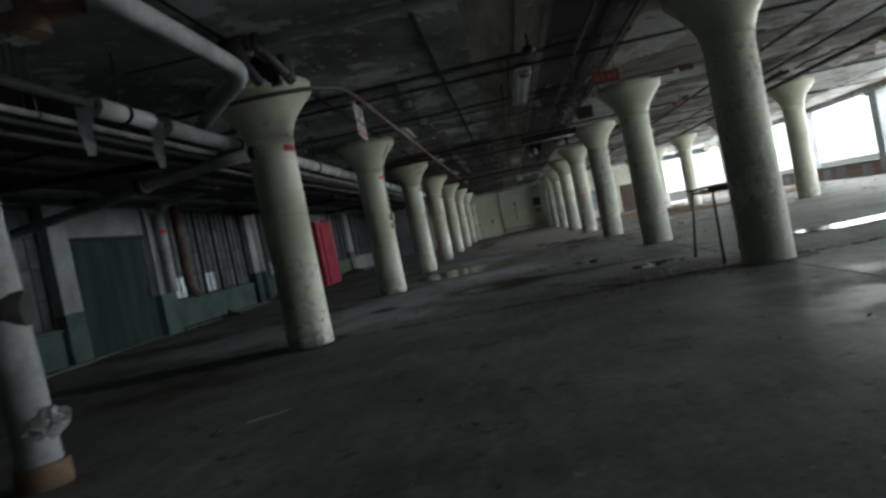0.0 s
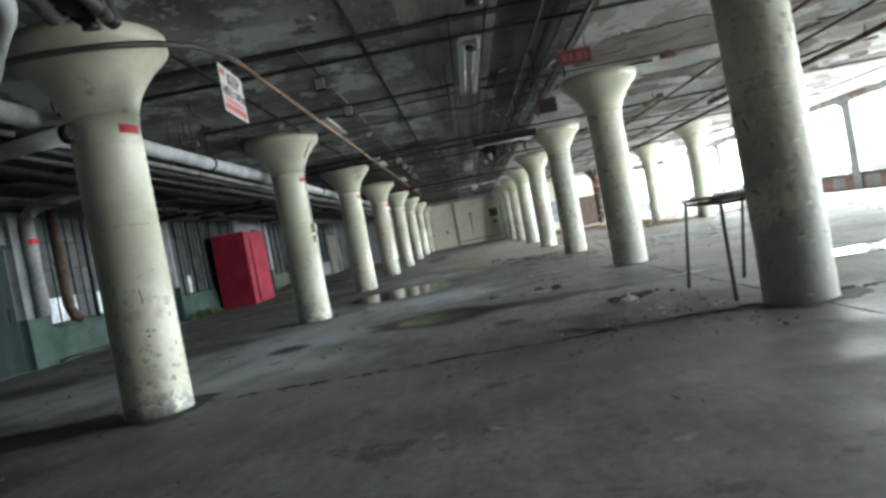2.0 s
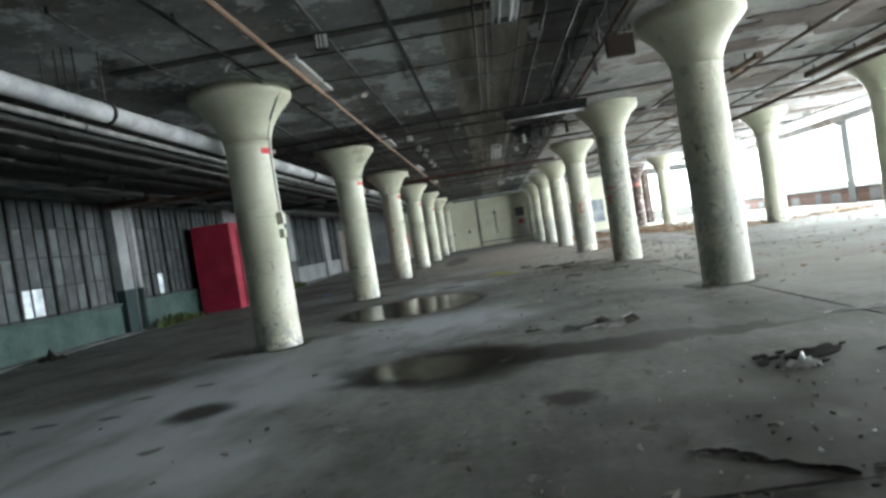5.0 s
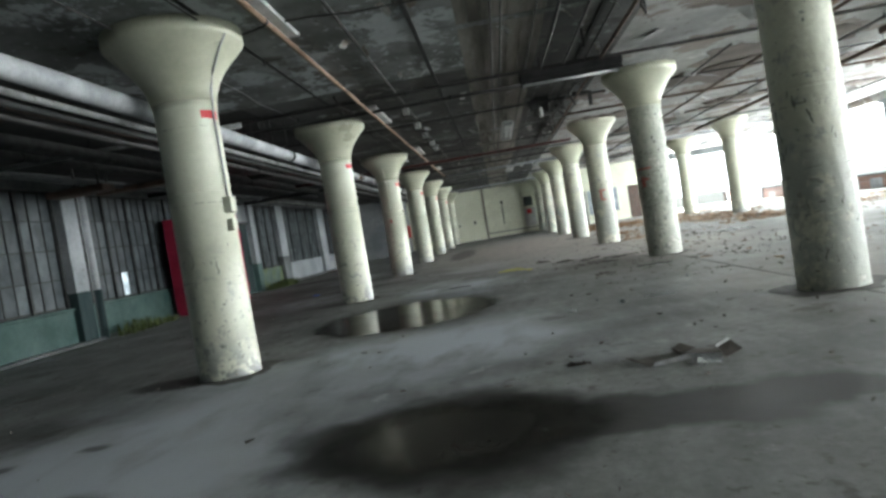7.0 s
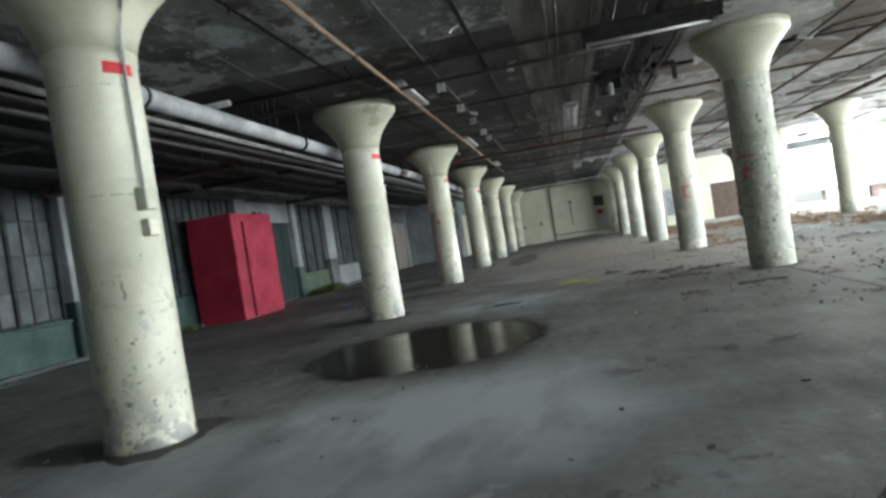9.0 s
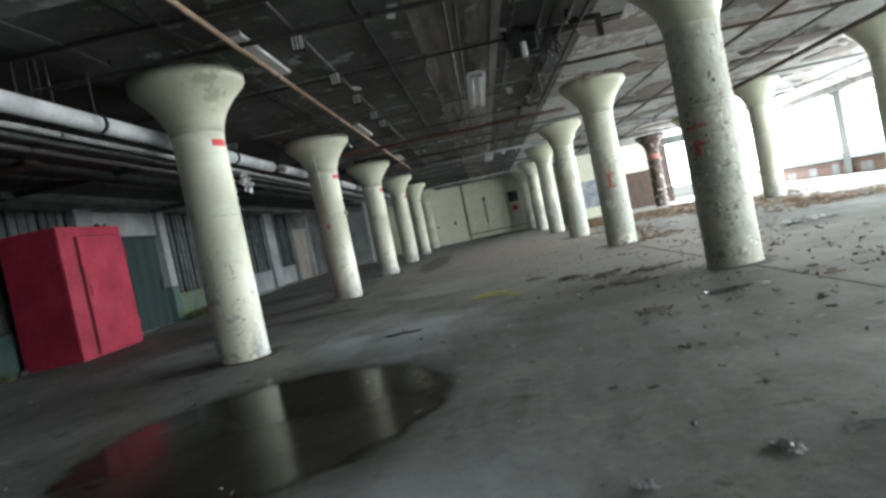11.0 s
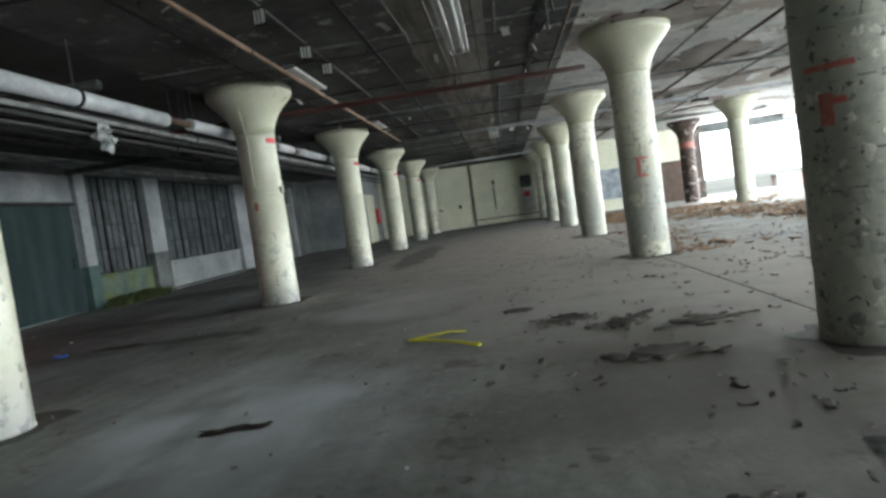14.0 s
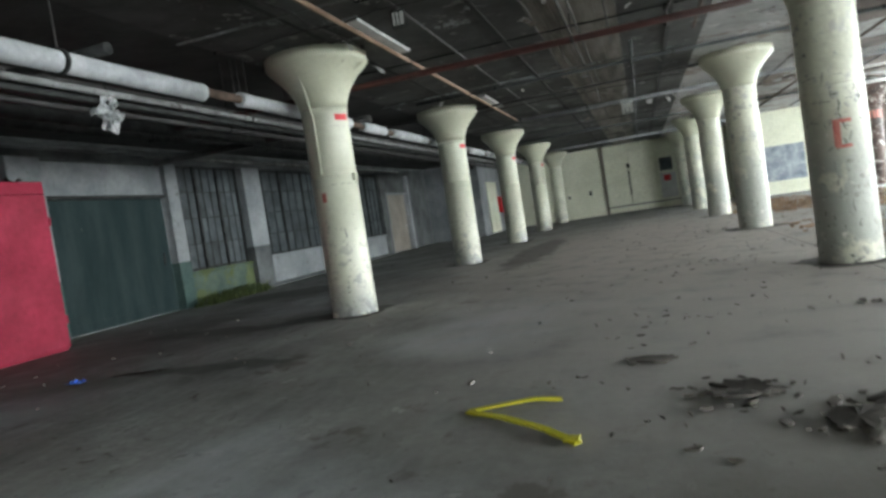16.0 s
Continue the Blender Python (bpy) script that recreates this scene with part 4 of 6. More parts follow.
tube(bm, [(-8.36, 15.6, 1.0), (-8.36, 15.6, 1.9), (-8.36, 15.6, 2.7)] + arc((-8.36, 15.6, 2.8), (-8.36, 15.6, 3.15), (-8.0, 15.7, 3.2), 5) + [(-7.4, 15.8, 3.3), (-6.6, 15.9, 3.44)], 0.13, 14, 0.15)
part("pipe", bm, M["wrap"], elbow)

# ---- end walls ----
# first box is an unseen backing, added to stop light leaking through door gaps
far = part("wall_far", boxes((-0.75, 1.95, Y_END + 0.2, Y_END + 0.3, 0, 2.92), (-6.0, -0.68, Y_END, Y_END + 0.3, 0, ZC), (1.86, 5.2, Y_END, Y_END + 0.3, 0, ZC), (-0.68, 1.86, Y_END, Y_END + 0.3, 2.92, ZC)), M["cream"])
tagged(far, "cream painted end wall with double doors", "wall", kind="structure")
d4 = thing("door_4", "pair of large cream metal doors, closed, in the end wall", "door", (0, Y_END, 0), kind="structure")
part("leaf", boxes((-0.64, 0.53, 0.05, 0.12, 0.03, 2.88), bevel=0.012), M["cream"], d4)
part("leaf", boxes((0.575, 1.81, 0.03, 0.10, 0.03, 2.88), bevel=0.012), M["cream"], d4)
part("frame", boxes((-0.78, -0.68, -0.1, 0.0, 0, ZC - 0.02), bevel=0.01), M["lining"], d4, "brown stained door post")
part("frame", boxes((1.86, 1.93, -0.06, 0.0, 0, 3.0), (-0.66, 1.86, -0.06, 0.0, 2.9, 3.0), bevel=0.01), M["cream"], d4)
# black strip that paints the shade in the gap below the leaves
part("threshold", boxes((-0.66, 1.86, -0.04, 0.04, 0.0, 0.025)), M["sign_black"], d4, "dark gap under the doors")
part("rail", boxes((-0.66, 3.4, -0.07, -0.01, 0.30, 0.36), bevel=0.01), M["dull"], d4, "grey pipe rail along the wall foot")
part("bolt", boxes((0.46, 0.51, -0.02, 0.05, 0.85, 2.1), bevel=0.005), M["steel_dark"], d4, "dark vertical door bolt")
part("bolt", boxes((0.42, 0.56, -0.02, 0.05, 2.2, 2.42), bevel=0.005), M["steel_dark"], d4)
part("handle", boxes((-2.64, -2.52, -0.06, 0.0, 1.08, 1.22), (-1.56, -1.42, -0.06, 0.0, 1.12, 1.34), bevel=0.01), M["steel_dark"], d4)
ex = thing("fire_sign", "red fire extinguisher sign on a pale panel", "sign", (2.28, Y_END, 0))
part("panel", boxes((-0.34, 0.42, -0.04, 0, 0.45, 1.68), bevel=0.008), M["sign_white"], ex)
part("plate", boxes((-0.16, 0.16, -0.06, -0.04, 1.28, 1.58), bevel=0.005), M["tape"], ex, "red square plate")
wv = thing("window_6", "small dark window high in the end wall", "window", (2.28, Y_END, -0.3), kind="structure")
part("pane", boxes((-0.3, 0.3, -0.02, -0.012, 2.1, 2.75)), M["pane"], wv)
part("window_frame", boxes((-0.36, -0.3, -0.05, 0, 2.04, 2.81), (0.3, 0.36, -0.05, 0, 2.04, 2.81), (-0.3, 0.3, -0.05, 0, 2.04, 2.1), (-0.3, 0.3, -0.05, 0, 2.75, 2.81)), M["cream"], wv)
for xx in (-5.3, -3.3, 3.7):
    ob = part("wall_far_pilaster", boxes((xx, xx + 0.12, Y_END - 0.05, Y_END - 0.003, 0, ZC)), M["cream"])
    tagged(ob, "slim cream pilaster strip on the end wall", "trim", kind="structure")

wl2 = part("wall_white", boxes((WALL_L + 0.02, -6.0, 48.3, 48.6, 0, ZC), (-6.3, -6.0, 48.6, Y_END + 0.3, 0, ZC)), M["whitewall"])
tagged(wl2, "white painted partition wall in the far corner", "wall", kind="structure")
d5 = thing("door_5", "pale cream cupboard doors beside a red fire box", "door", (-6.0, 50.6, 0), kind="structure")
part("leaf", boxes((0.0, 0.05, -1.0, -0.02, 0.02, 2.5), bevel=0.01), M["cream"], d5)
part("leaf", boxes((0.0, 0.05, 0.02, 1.0, 0.02, 2.5), bevel=0.01), M["cream"], d5)
fb = thing("fire_box", "red fire extinguisher box on the partition wall", "fire box", (-5.95, 51.95, 0))
part("box", boxes((-0.048, 0.15, -0.2, 0.2, 0.95, 1.75), bevel=0.015), M["tape"], fb)

cross = part("wall_cross", boxes((5.2, 8.15, 49.3, 49.6, 0, ZC), (8.15, 10.1, 49.3, 49.6, 1.95, ZC), (5.2, 5.5, 49.6, Y_END + 0.3, 0, ZC)), M["cream"])
tagged(cross, "cream cross wall at the end of the hall", "wall", kind="structure")
ob = part("wall_cross_brick", boxes((8.15, 10.1, 49.28, 49.6, 0, 1.95)), M["brick_dark"])
tagged(ob, "dark exposed brick lower wall", "wall", kind="structure")
ob = part("wall_cross_jamb", boxes((10.1, 10.5, 49.0, 49.6, 0, ZC), bevel=0.01), M["charred"])
tagged(ob, "dark full-height door jamb", "trim", kind="structure")
ob = part("wall_cross_head", boxes((10.5, XW + 0.3, 49.3, 49.6, 3.05, ZC)), M["dull"])
tagged(ob, "grey head above the bright end opening", "wall", kind="structure")
gp = thing("mural_panel", "faded blue-grey painted panel on the cream wall", "panel", (6.6, 49.3, 0))
part("panel", boxes((-0.9, 0.9, -0.025, 0.0, 0.55, 2.0), bevel=0.005), M["glaze"], gp)
part("door", boxes((-1.25, -1.0, -0.03, 0.0, 0.0, 2.05), bevel=0.005), M["dull"], gp)

ob = part("wall_back", boxes((WALL_L - 0.3, XW + 0.4, Y_BACK - 0.3, Y_BACK, 0, ZC)), M["dull"])
tagged(ob, "dull grey back wall", "wall", kind="structure")

# ---- right window wall: low parapet, piers, open bays ----
# unseen wall, added to keep window light off the near floor
ob = part("wall_right_near", boxes((XW - 0.2, XW + 0.2, Y_BACK, 2.9, 0, ZC)), M["dull"])
tagged(ob, "unseen grey wall added to hold back light before the open bays", "wall", kind="structure")
for k, (a, b) in enumerate(zip(YS, YS[1:])):
    if a > 46:
        break
    if a < 2:
        continue
    m_ = M["brick"] if k % 2 == 0 or k > 4 else M["dull"]
    ob = part("parapet", boxes((XW - 0.15, XW + 0.2, a + 0.25, b - 0.25, 0, 0.52), bevel=0.01), m_)
    tagged(ob, "low red brick parapet under an open window bay" if m_ is M["brick"] else "low grey plastered parapet under an open window bay", "wall", kind="structure")
    part("coping", boxes((XW - 0.2, XW + 0.25, a + 0.253, b - 0.253, 0.52, 0.6), bevel=0.015), M["dull"], ob)
    rnd = random.Random(k)
    for i in range(3):
        y = a + 0.8 + i * 1.9 + rnd.uniform(-0.3, 0.3)
        w = rnd.uniform(0.5, 0.9)
        part("plaster_patch", boxes((XW - 0.165, XW - 0.15, y, y + w, 0.02, rnd.uniform(0.3, 0.5)), bevel=0.004), M["whitewall"], ob)
for cy in YS:
    if cy > 46 or cy < 4:
        continue
    ob = part("pier", boxes((XW - 0.22, XW + 0.22, cy - 0.25, cy + 0.25, 0, 3.06), bevel=0.02), M["whitewall"])
    tagged(ob, "grey concrete pier between open window bays", "pier", kind="structure", group="window piers")
    part("bracket", boxes((XW - 0.3, XW + 0.22, cy - 0.4, cy + 0.4, 3.06, 3.2), bevel=0.03), M["whitewall"], ob)
ob = part("window_head", boxes((XW - 0.2, XW + 0.2, 2.903, 49.3, 3.2, ZC), bevel=0.01), M["ceil_white"])
tagged(ob, "flaking white lintel beam over the window bays", "wall", kind="structure")

for a, b in ((3.0, 12.4), (15.95, 27.2), (31.15, 42.7)):
    ob = part("kerb", boxes((WALL_L, WALL_L + 0.22, a, b, 0, 0.06), bevel=0.015), M["dull"])
    tagged(ob, "low worn concrete kerb at the foot of the wall", "kerb", kind="structure")

# ---- services under the ceiling ----
def run(name, label, category, pts, r, material, segs=10, hang=0.0, wobble=0.0, group=""):
    """A pipe or conduit with hangers up to the ceiling every `hang` metres."""
    root = thing(name, label, category, (0, 0, 0), group=group)
    bm = bmesh.new()
    tube(bm, pts, r, segs, wobble)
    part("pipe", bm, material, root)
    if hang:
        a, b = Vector(pts[0]), Vector(pts[-1])
        n = max(1, int((b - a).length / hang))
        for i in range(n):
            p = a.lerp(b, (i + 0.5) / n)
            part("hanger", boxes((p.x - 0.006, p.x + 0.006, p.y - 0.006, p.y + 0.006, p.z + r * 0.6, ZC)), M["black"], root)
            c = bmesh.new()
            d = (b - a).normalized()
            tube(c, [p - d * 0.02, p + d * 0.02], r * 1.18, max(segs, 10))
            part("clamp", c, M["steel_dark"], root)
    return root


run("rusty_pipe", "thin rusty brown pipe running along under the ceiling", "pipe", line((-1.88, 9.9, 3.36), (-1.9, 36.5, 3.36), 14), 0.03, M["rust"], 10, 3.0)
cb = thing("cable", "thick black cable slung across a column capital", "cable")
bm = bmesh.new()
pts = [(-7.4, 7.9, 3.0), (-5.6, 8.1, 3.04), (-4.2, 8.15, 3.1), (-3.5, 8.2, 3.13), (-2.95, 8.22, 3.16), (-2.5, 8.4, 3.2), (-2.2, 8.8, 3.28), (-2.02, 9.3, 3.36), (-1.93, 9.7, 3.37), (-1.88, 9.95, 3.36)]
fine_pts = []
for i in range(len(pts) - 2):
    a = (Vector(pts[i]) + Vector(pts[i + 1])) / 2
    c = (Vector(pts[i + 1]) + Vector(pts[i + 2])) / 2
    fine_pts += arc(a, pts[i + 1], c, 4)[:-1]
tube(bm, [pts[0]] + fine_pts + [pts[-1]], 0.028, 10)
part("cable_run", bm, M["black"], cb)

for y0, label_ in ((13.9, ""), (20.0, ""), (26.1, ""), (32.3, "")):
    st = thing("batten_light", "short white batten light fixed to the ceiling", "light", (-1.83, y0, 0), group="batten lights")
    part("body", boxes((-0.075, 0.075, 0, 1.7, ZC - 0.05, ZC - 0.004), bevel=0.012), M["lamp_white"], st)
    part("end_cap", boxes((-0.08, 0.08, -0.02, 0.0, ZC - 0.055, ZC - 0.004)), M["galv"], st)
    part("end_cap", boxes((-0.08, 0.08, 1.7, 1.72, ZC - 0.055, ZC - 0.004)), M["galv"], st)

rail = run("tag_rail", "dark steel rail under the ceiling carrying tags", "rail", line((-1.28, 10.2, 3.42), (-1.28, 38.0, 3.42), 10), 0.018, M["black"], 8)
tag_ys = [11.3, 13.2, 20.35, 22.1, 23.55, 25.1, 26.1]
tag0 = None
for i, y in enumerate(tag_ys):
    if tag0 is None:
        tag0 = thing("bay_tag", "black number tag with large white numerals on a rail", "tag", (-1.28, y, 3.40), group="bay tags")
        part("plate", boxes((-0.075, 0.075, -0.004, 0.0, -0.19, 0.0), bevel=0.002), M["sign_black"], tag0, "black plate")
        part("hook", boxes((-0.01, 0.01, -0.006, 0.004, 0.0, 0.02)), M["black"], tag0)
        for x, w in ((-0.058, 0.022), (-0.018, 0.022), (0.02, 0.042)):
            part("numeral", boxes((x, x + w, -0.0065, -0.0045, -0.165, -0.025)), M["sign_white"], tag0, "large white numeral")
    else:
        copy_thing(tag0, pose(-1.28, y, 3.40, 0, 0, (i * 53) % 30 - 15))

run("big_pipe", "thick white insulated pipe along the columns", "pipe", line((-3.42, 7.3, 2.83), (-3.42, 25.45, 2.84), 16), 0.095, M["wrap"], 18, 3.05, 0.12)
pc = thing("pipe_core", "bare rusty pipe core with torn white insulation lengths", "pipe")
bm = bmesh.new()
tube(bm, line((-3.42, 25.45, 2.86), (-3.42, 47.5, 2.84), 8), 0.05, 12)
part("core", bm, M["rust_dark"], pc)
y = 26.15
rnd = random.Random(9)
while y < 46:
    w = rnd.uniform(1.0, 2.2)
    bm = bmesh.new()
    tube(bm, line((-3.42, y, 2.86), (-3.42, y + w, 2.86), 4), 0.085, 16, 0.2)
    part("insulation", bm, M["wrap"], pc, "length of white insulation")
    y += w + rnd.uniform(0.15, 0.6)
for i, (x, z, r, m_) in enumerate(((-3.52, 2.69, 0.03, "wrap_dirty"), (-3.62, 2.64, 0.028, "steel_dark"), (-3.70, 2.70, 0.03, "steel_dark"), (-3.85, 2.62, 0.035, "black"))):
    run("service_pipe", ("thin dusty pale pipe" if m_ == "wrap_dirty" else "thin dark pipe") + " beneath the big insulated pipe", "pipe",
        line((x, 2.0, z), (x, 44.0, z - 0.02), 12), r, M[m_], 10, 6.1, 0.1, "service pipes")
js = thing("junction_sleeve", "torn white foil sleeve on the pipe run", "pipe sleeve", (-3.5, 24.1, 2.66))
for i, (dx, dz, a) in enumerate(((0.0, -0.16, 0.5), (0.05, -0.26, 1.2), (-0.04, -0.1, 1.9))):
    bm = bmesh.new()
    crumple(bm, 0.09, 0.13, 0.14, 5 + i)
    ob = part("foil", bm, M["plastic"], js)
    ob.location, ob.rotation_euler = (dx, 0.05 * i, dz), (a, 0.3, 0.6 * i)

# pipework by the first column
pw = thing("elbow_pipe", "thick white pipe with an elbow above a column", "pipe")
bm = bmesh.new()
tube(bm, line((-2.36, -1.0, 3.15), (-2.36, 6.6, 3.15), 6) + arc((-2.36, 6.75, 3.15), (-2.34, 7.12, 3.14), (-2.6, 7.4, 3.12), 6) + line((-2.8, 7.6, 3.1), (-3.7, 8.6, 3.0), 4) + [(-3.6, 8.9, 2.9), (-3.42, 9.1, 2.87)], 0.085, 14, 0.1)
part("pipe", bm, M["wrap"], pw)
tp = thing("open_pipe", "white wrapped pipe with a black open end and rusty flange", "pipe")
bm = bmesh.new()
tube(bm, line((-3.0, 8.55, 2.58), (-4.6, 8.7, 2.5), 5) + line((-5.0, 8.9, 2.48), (-8.4, 10.4, 2.42), 5), 0.075, 14, 0.1)
part("pipe", bm, M["wrap"], tp)
bm = bmesh.new()
tube(bm, [(-2.94, 8.54, 2.585), (-3.02, 8.553, 2.58)], 0.083, 16)
part("pipe_end", bm, M["sign_black"], tp, "dark open pipe mouth")
bm = bmesh.new()
tube(bm, [(-4.55, 8.69, 2.5), (-4.68, 8.73, 2.5)], 0.11, 16)
part("flange", bm, M["rust_dark"], tp, "rusty red flange")
vp = thing("valve_pipe", "black iron valve with a pale pipe crossing the ceiling", "pipe")
bm = bmesh.new()
tube(bm, line((-2.2, 6.92, 3.34), (0.6, 6.98, 3.35), 5) + line((2.0, 7.0, 3.35), (9.0, 7.1, 3.35), 4), 0.06, 12)
part("pipe", bm, M["wrap"], vp)
bm = bmesh.new()
tube(bm, [(-2.62, 7.0, 3.33), (-2.2, 6.93, 3.34)], 0.11, 14)
tube(bm, [(-2.14, 6.92, 3.34), (-2.08, 6.92, 3.34)], 0.1, 14)
tube(bm, [(-2.45, 7.3, 3.36), (-2.45, 7.75, 3.2)], 0.06, 10)
tube(bm, [(-2.2, 7.2, 3.4), (-2.15, 7.95, 3.22)], 0.05, 10)
part("valve", bm, M["black"], vp, "black iron valve body")
for i, (x, y) in enumerate(((-3.42, 5.95), (-3.45, 7.15))):
    hs = thing("torn_wrap", "strip of torn pale insulation hanging from a pipe", "insulation", (x, y, 2.68), 20, group="torn wraps")
    bm = bmesh.new()
    rnd = random.Random(i)
    prev = None
    for j in range(6):
        w = 0.09 - 0.012 * j
        x0 = rnd.uniform(-0.03, 0.03)
        cur = [bm.verts.new((x0 - w, 0.02 * math.sin(j), 0.2 - j * 0.1)), bm.verts.new((x0 + w, -0.02 * math.sin(j), 0.2 - j * 0.1))]
        if prev:
            bm.faces.new((*prev, cur[1], cur[0]))
        prev = cur
    bmesh.ops.solidify(bm, geom=bm.faces[:], thickness=0.006)
    part("strip", bm, M["wrap"], hs)
run("branch_pipe", "pale wrapped pipe with torn insulation", "pipe", line((-3.42, 6.1, 2.84), (-3.42, 7.0, 2.85), 3), 0.09, M["wrap"], 14, 2.0, 0.15)
run("branch_pipe", "bare dark pipe where insulation has fallen away", "pipe", line((-3.42, 1.5, 2.84), (-3.42, 7.4, 2.86), 5), 0.045, M["steel_dark"], 12, 3.0)
run("branch_pipe", "dark pipe under the ceiling", "pipe", line((-8.4, 7.2, 2.7), (-3.2, 8.75, 2.68), 6), 0.05, M["steel_dark"], 12, 3.0)

sp = thing("standpipe", "wrapped standpipe with torn foil and a black valve", "pipe", (-3.32, 4.55, 0))
bm = bmesh.new()
tube(bm, line((0, 0, 0), (-0.05, 0, 1.15), 6) + line((-0.06, 0, 1.4), (-0.1, 0, 3.4), 6), 0.14, 18, 0.25)
part("pipe", bm, M["wrap"], sp)
bm = bmesh.new()
tube(bm, [(-0.22, -0.1, 1.22), (0.12, 0.02, 1.18)], 0.12, 12)
tube(bm, [(0.0, -0.16, 1.25), (0.0, -0.28, 1.3)], 0.05, 10)
part("valve", bm, M["black"], sp, "black iron valve")
bm = bmesh.new()
crumple(bm, 0.12, 0.1, 0.22, 11)
ob = part("foil", bm, M["plastic"], sp, "torn silver foil")
ob.location = (-0.05, -0.1, 1.32)
bm = bmesh.new()
crumple(bm, 0.12, 0.15, 0.12, 17)
ob = part("foil", bm, M["plastic"], sp, "torn white wrapping")
ob.location, ob.rotation_euler = (0.16, -0.08, 0.42), (0.9, 0.4, 0.3)
bm = bmesh.new()
tube(bm, line((0, 0, 0.0), (0, 0, 0.16), 2), 0.17, 16, 0.3)
part("foot", bm, M["rust"], sp, "rusty foot")

fit_ = thing("iron_fittings", "cluster of black iron pipe fittings over a capital", "pipe fittings", (-2.3, 7.9, 3.26))
for i, (a, b, r) in enumerate((((-0.1, -0.3, 0.12), (-0.05, 0.1, 0.02), 0.06), ((0.06, -0.25, 0.1), (0.12, 0.2, -0.02), 0.05), ((-0.2, 0.0, 0.05), (0.2, 0.05, 0.06), 0.045), ((-0.02, 0.05, 0.19), (-0.03, 0.12, -0.08), 0.05), ((0.14, -0.1, 0.19), (0.16, -0.02, -0.06), 0.04))):
    bm = bmesh.new()
    tube(bm, [a, b], r, 10)
    tube(bm, [Vector(a).lerp(Vector(b), 0.8), Vector(b)], r * 1.35, 10)
    part("fitting", bm, M["black"], fit_)
rv = thing("rusty_valve", "rusty orange-brown valve on a pipe under the ceiling", "valve", (-2.95, 4.95, 3.2))
bm = bmesh.new()
tube(bm, [(-0.3, 0, 0), (0.3, 0.05, 0.02)], 0.07, 12)
tube(bm, [(-0.05, 0, -0.14), (-0.05, 0, 0.14)], 0.11, 12, 0.3)
part("body", bm, M["rust"], rv)
bm = bmesh.new()
tube(bm, [(-0.05, 0, 0.1), (-0.05, 0, 0.25)], 0.03, 10)
part("stem", bm, M["steel_dark"], rv)
bm = bmesh.new()
crumple(bm, 0.1, 0.1, 0.1, 71)
ob = part("foil", bm, M["plastic"], rv, "torn silver foil")
ob.location = (-0.12, -0.08, -0.2)

# conduits and pipes that cross the aisle
for y, z, x0, x1, r, m_, lab in (
        (10.8, 3.40, -6.0, 13.5, 0.025, "black", "black conduit crossing under the ceiling"),
        (12.9, 3.2, -8.5, -3.6, 0.05, "steel_dark", "dark pipe crossing the side bay"),
        (18.4, 3.18, -8.5, -3.6, 0.04, "wrap_dirty", "dusty pale pipe crossing the side bay"),
        (24.4, 3.15, -8.5, -3.6, 0.06, "steel_dark", "dark pipe crossing the side bay"),
        (30.6, 3.12, -8.5, -3.6, 0.07, "black", "black pipe crossing the side bay"),
        (14.0, 3.42, -2.5, 6.0, 0.012, "black", "thin black conduit crossing under the ceiling"),
        (19.3, 3.40, -6.0, 13.5, 0.028, "black", "black conduit crossing under the ceiling"),
        (20.25, 3.38, -6.0, 1.4, 0.03, "black", "black conduit crossing under the ceiling"),
        (22.4, 3.40, -6.0, 8.0, 0.02, "black", "black conduit crossing under the ceiling"),
        (24.6, 3.36, 2.0, 14.0, 0.03, "rust_dark", "dark rusty pipe crossing under the ceiling"),
        (28.0, 3.12, -6.0, 2.5, 0.045, "redpipe", "dark red sprinkler pipe crossing the aisle"),
        (31.6, 3.38, -3.0, 13.0, 0.03, "dull", "grey pipe crossing under the ceiling"),
        (33.4, 3.36, -6.0, 3.6, 0.025, "black", "black conduit crossing under the ceiling"),
        (36.7, 3.36, -1.8, 12.0, 0.05, "wrap", "pale pipe crossing under the ceiling"),
        (42.5, 3.36, -3.0, 10.0, 0.035, "dull", "grey pipe crossing under the ceiling"),
        (49.0, 3.36, -3.0, 5.0, 0.05, "wrap", "pale pipe crossing under the ceiling")):
    run("cross_pipe", lab, "pipe", line((x0, y, z), (x1, y, z), 6), r, M[m_], 10, 3.0, 0.0, "cross pipes")
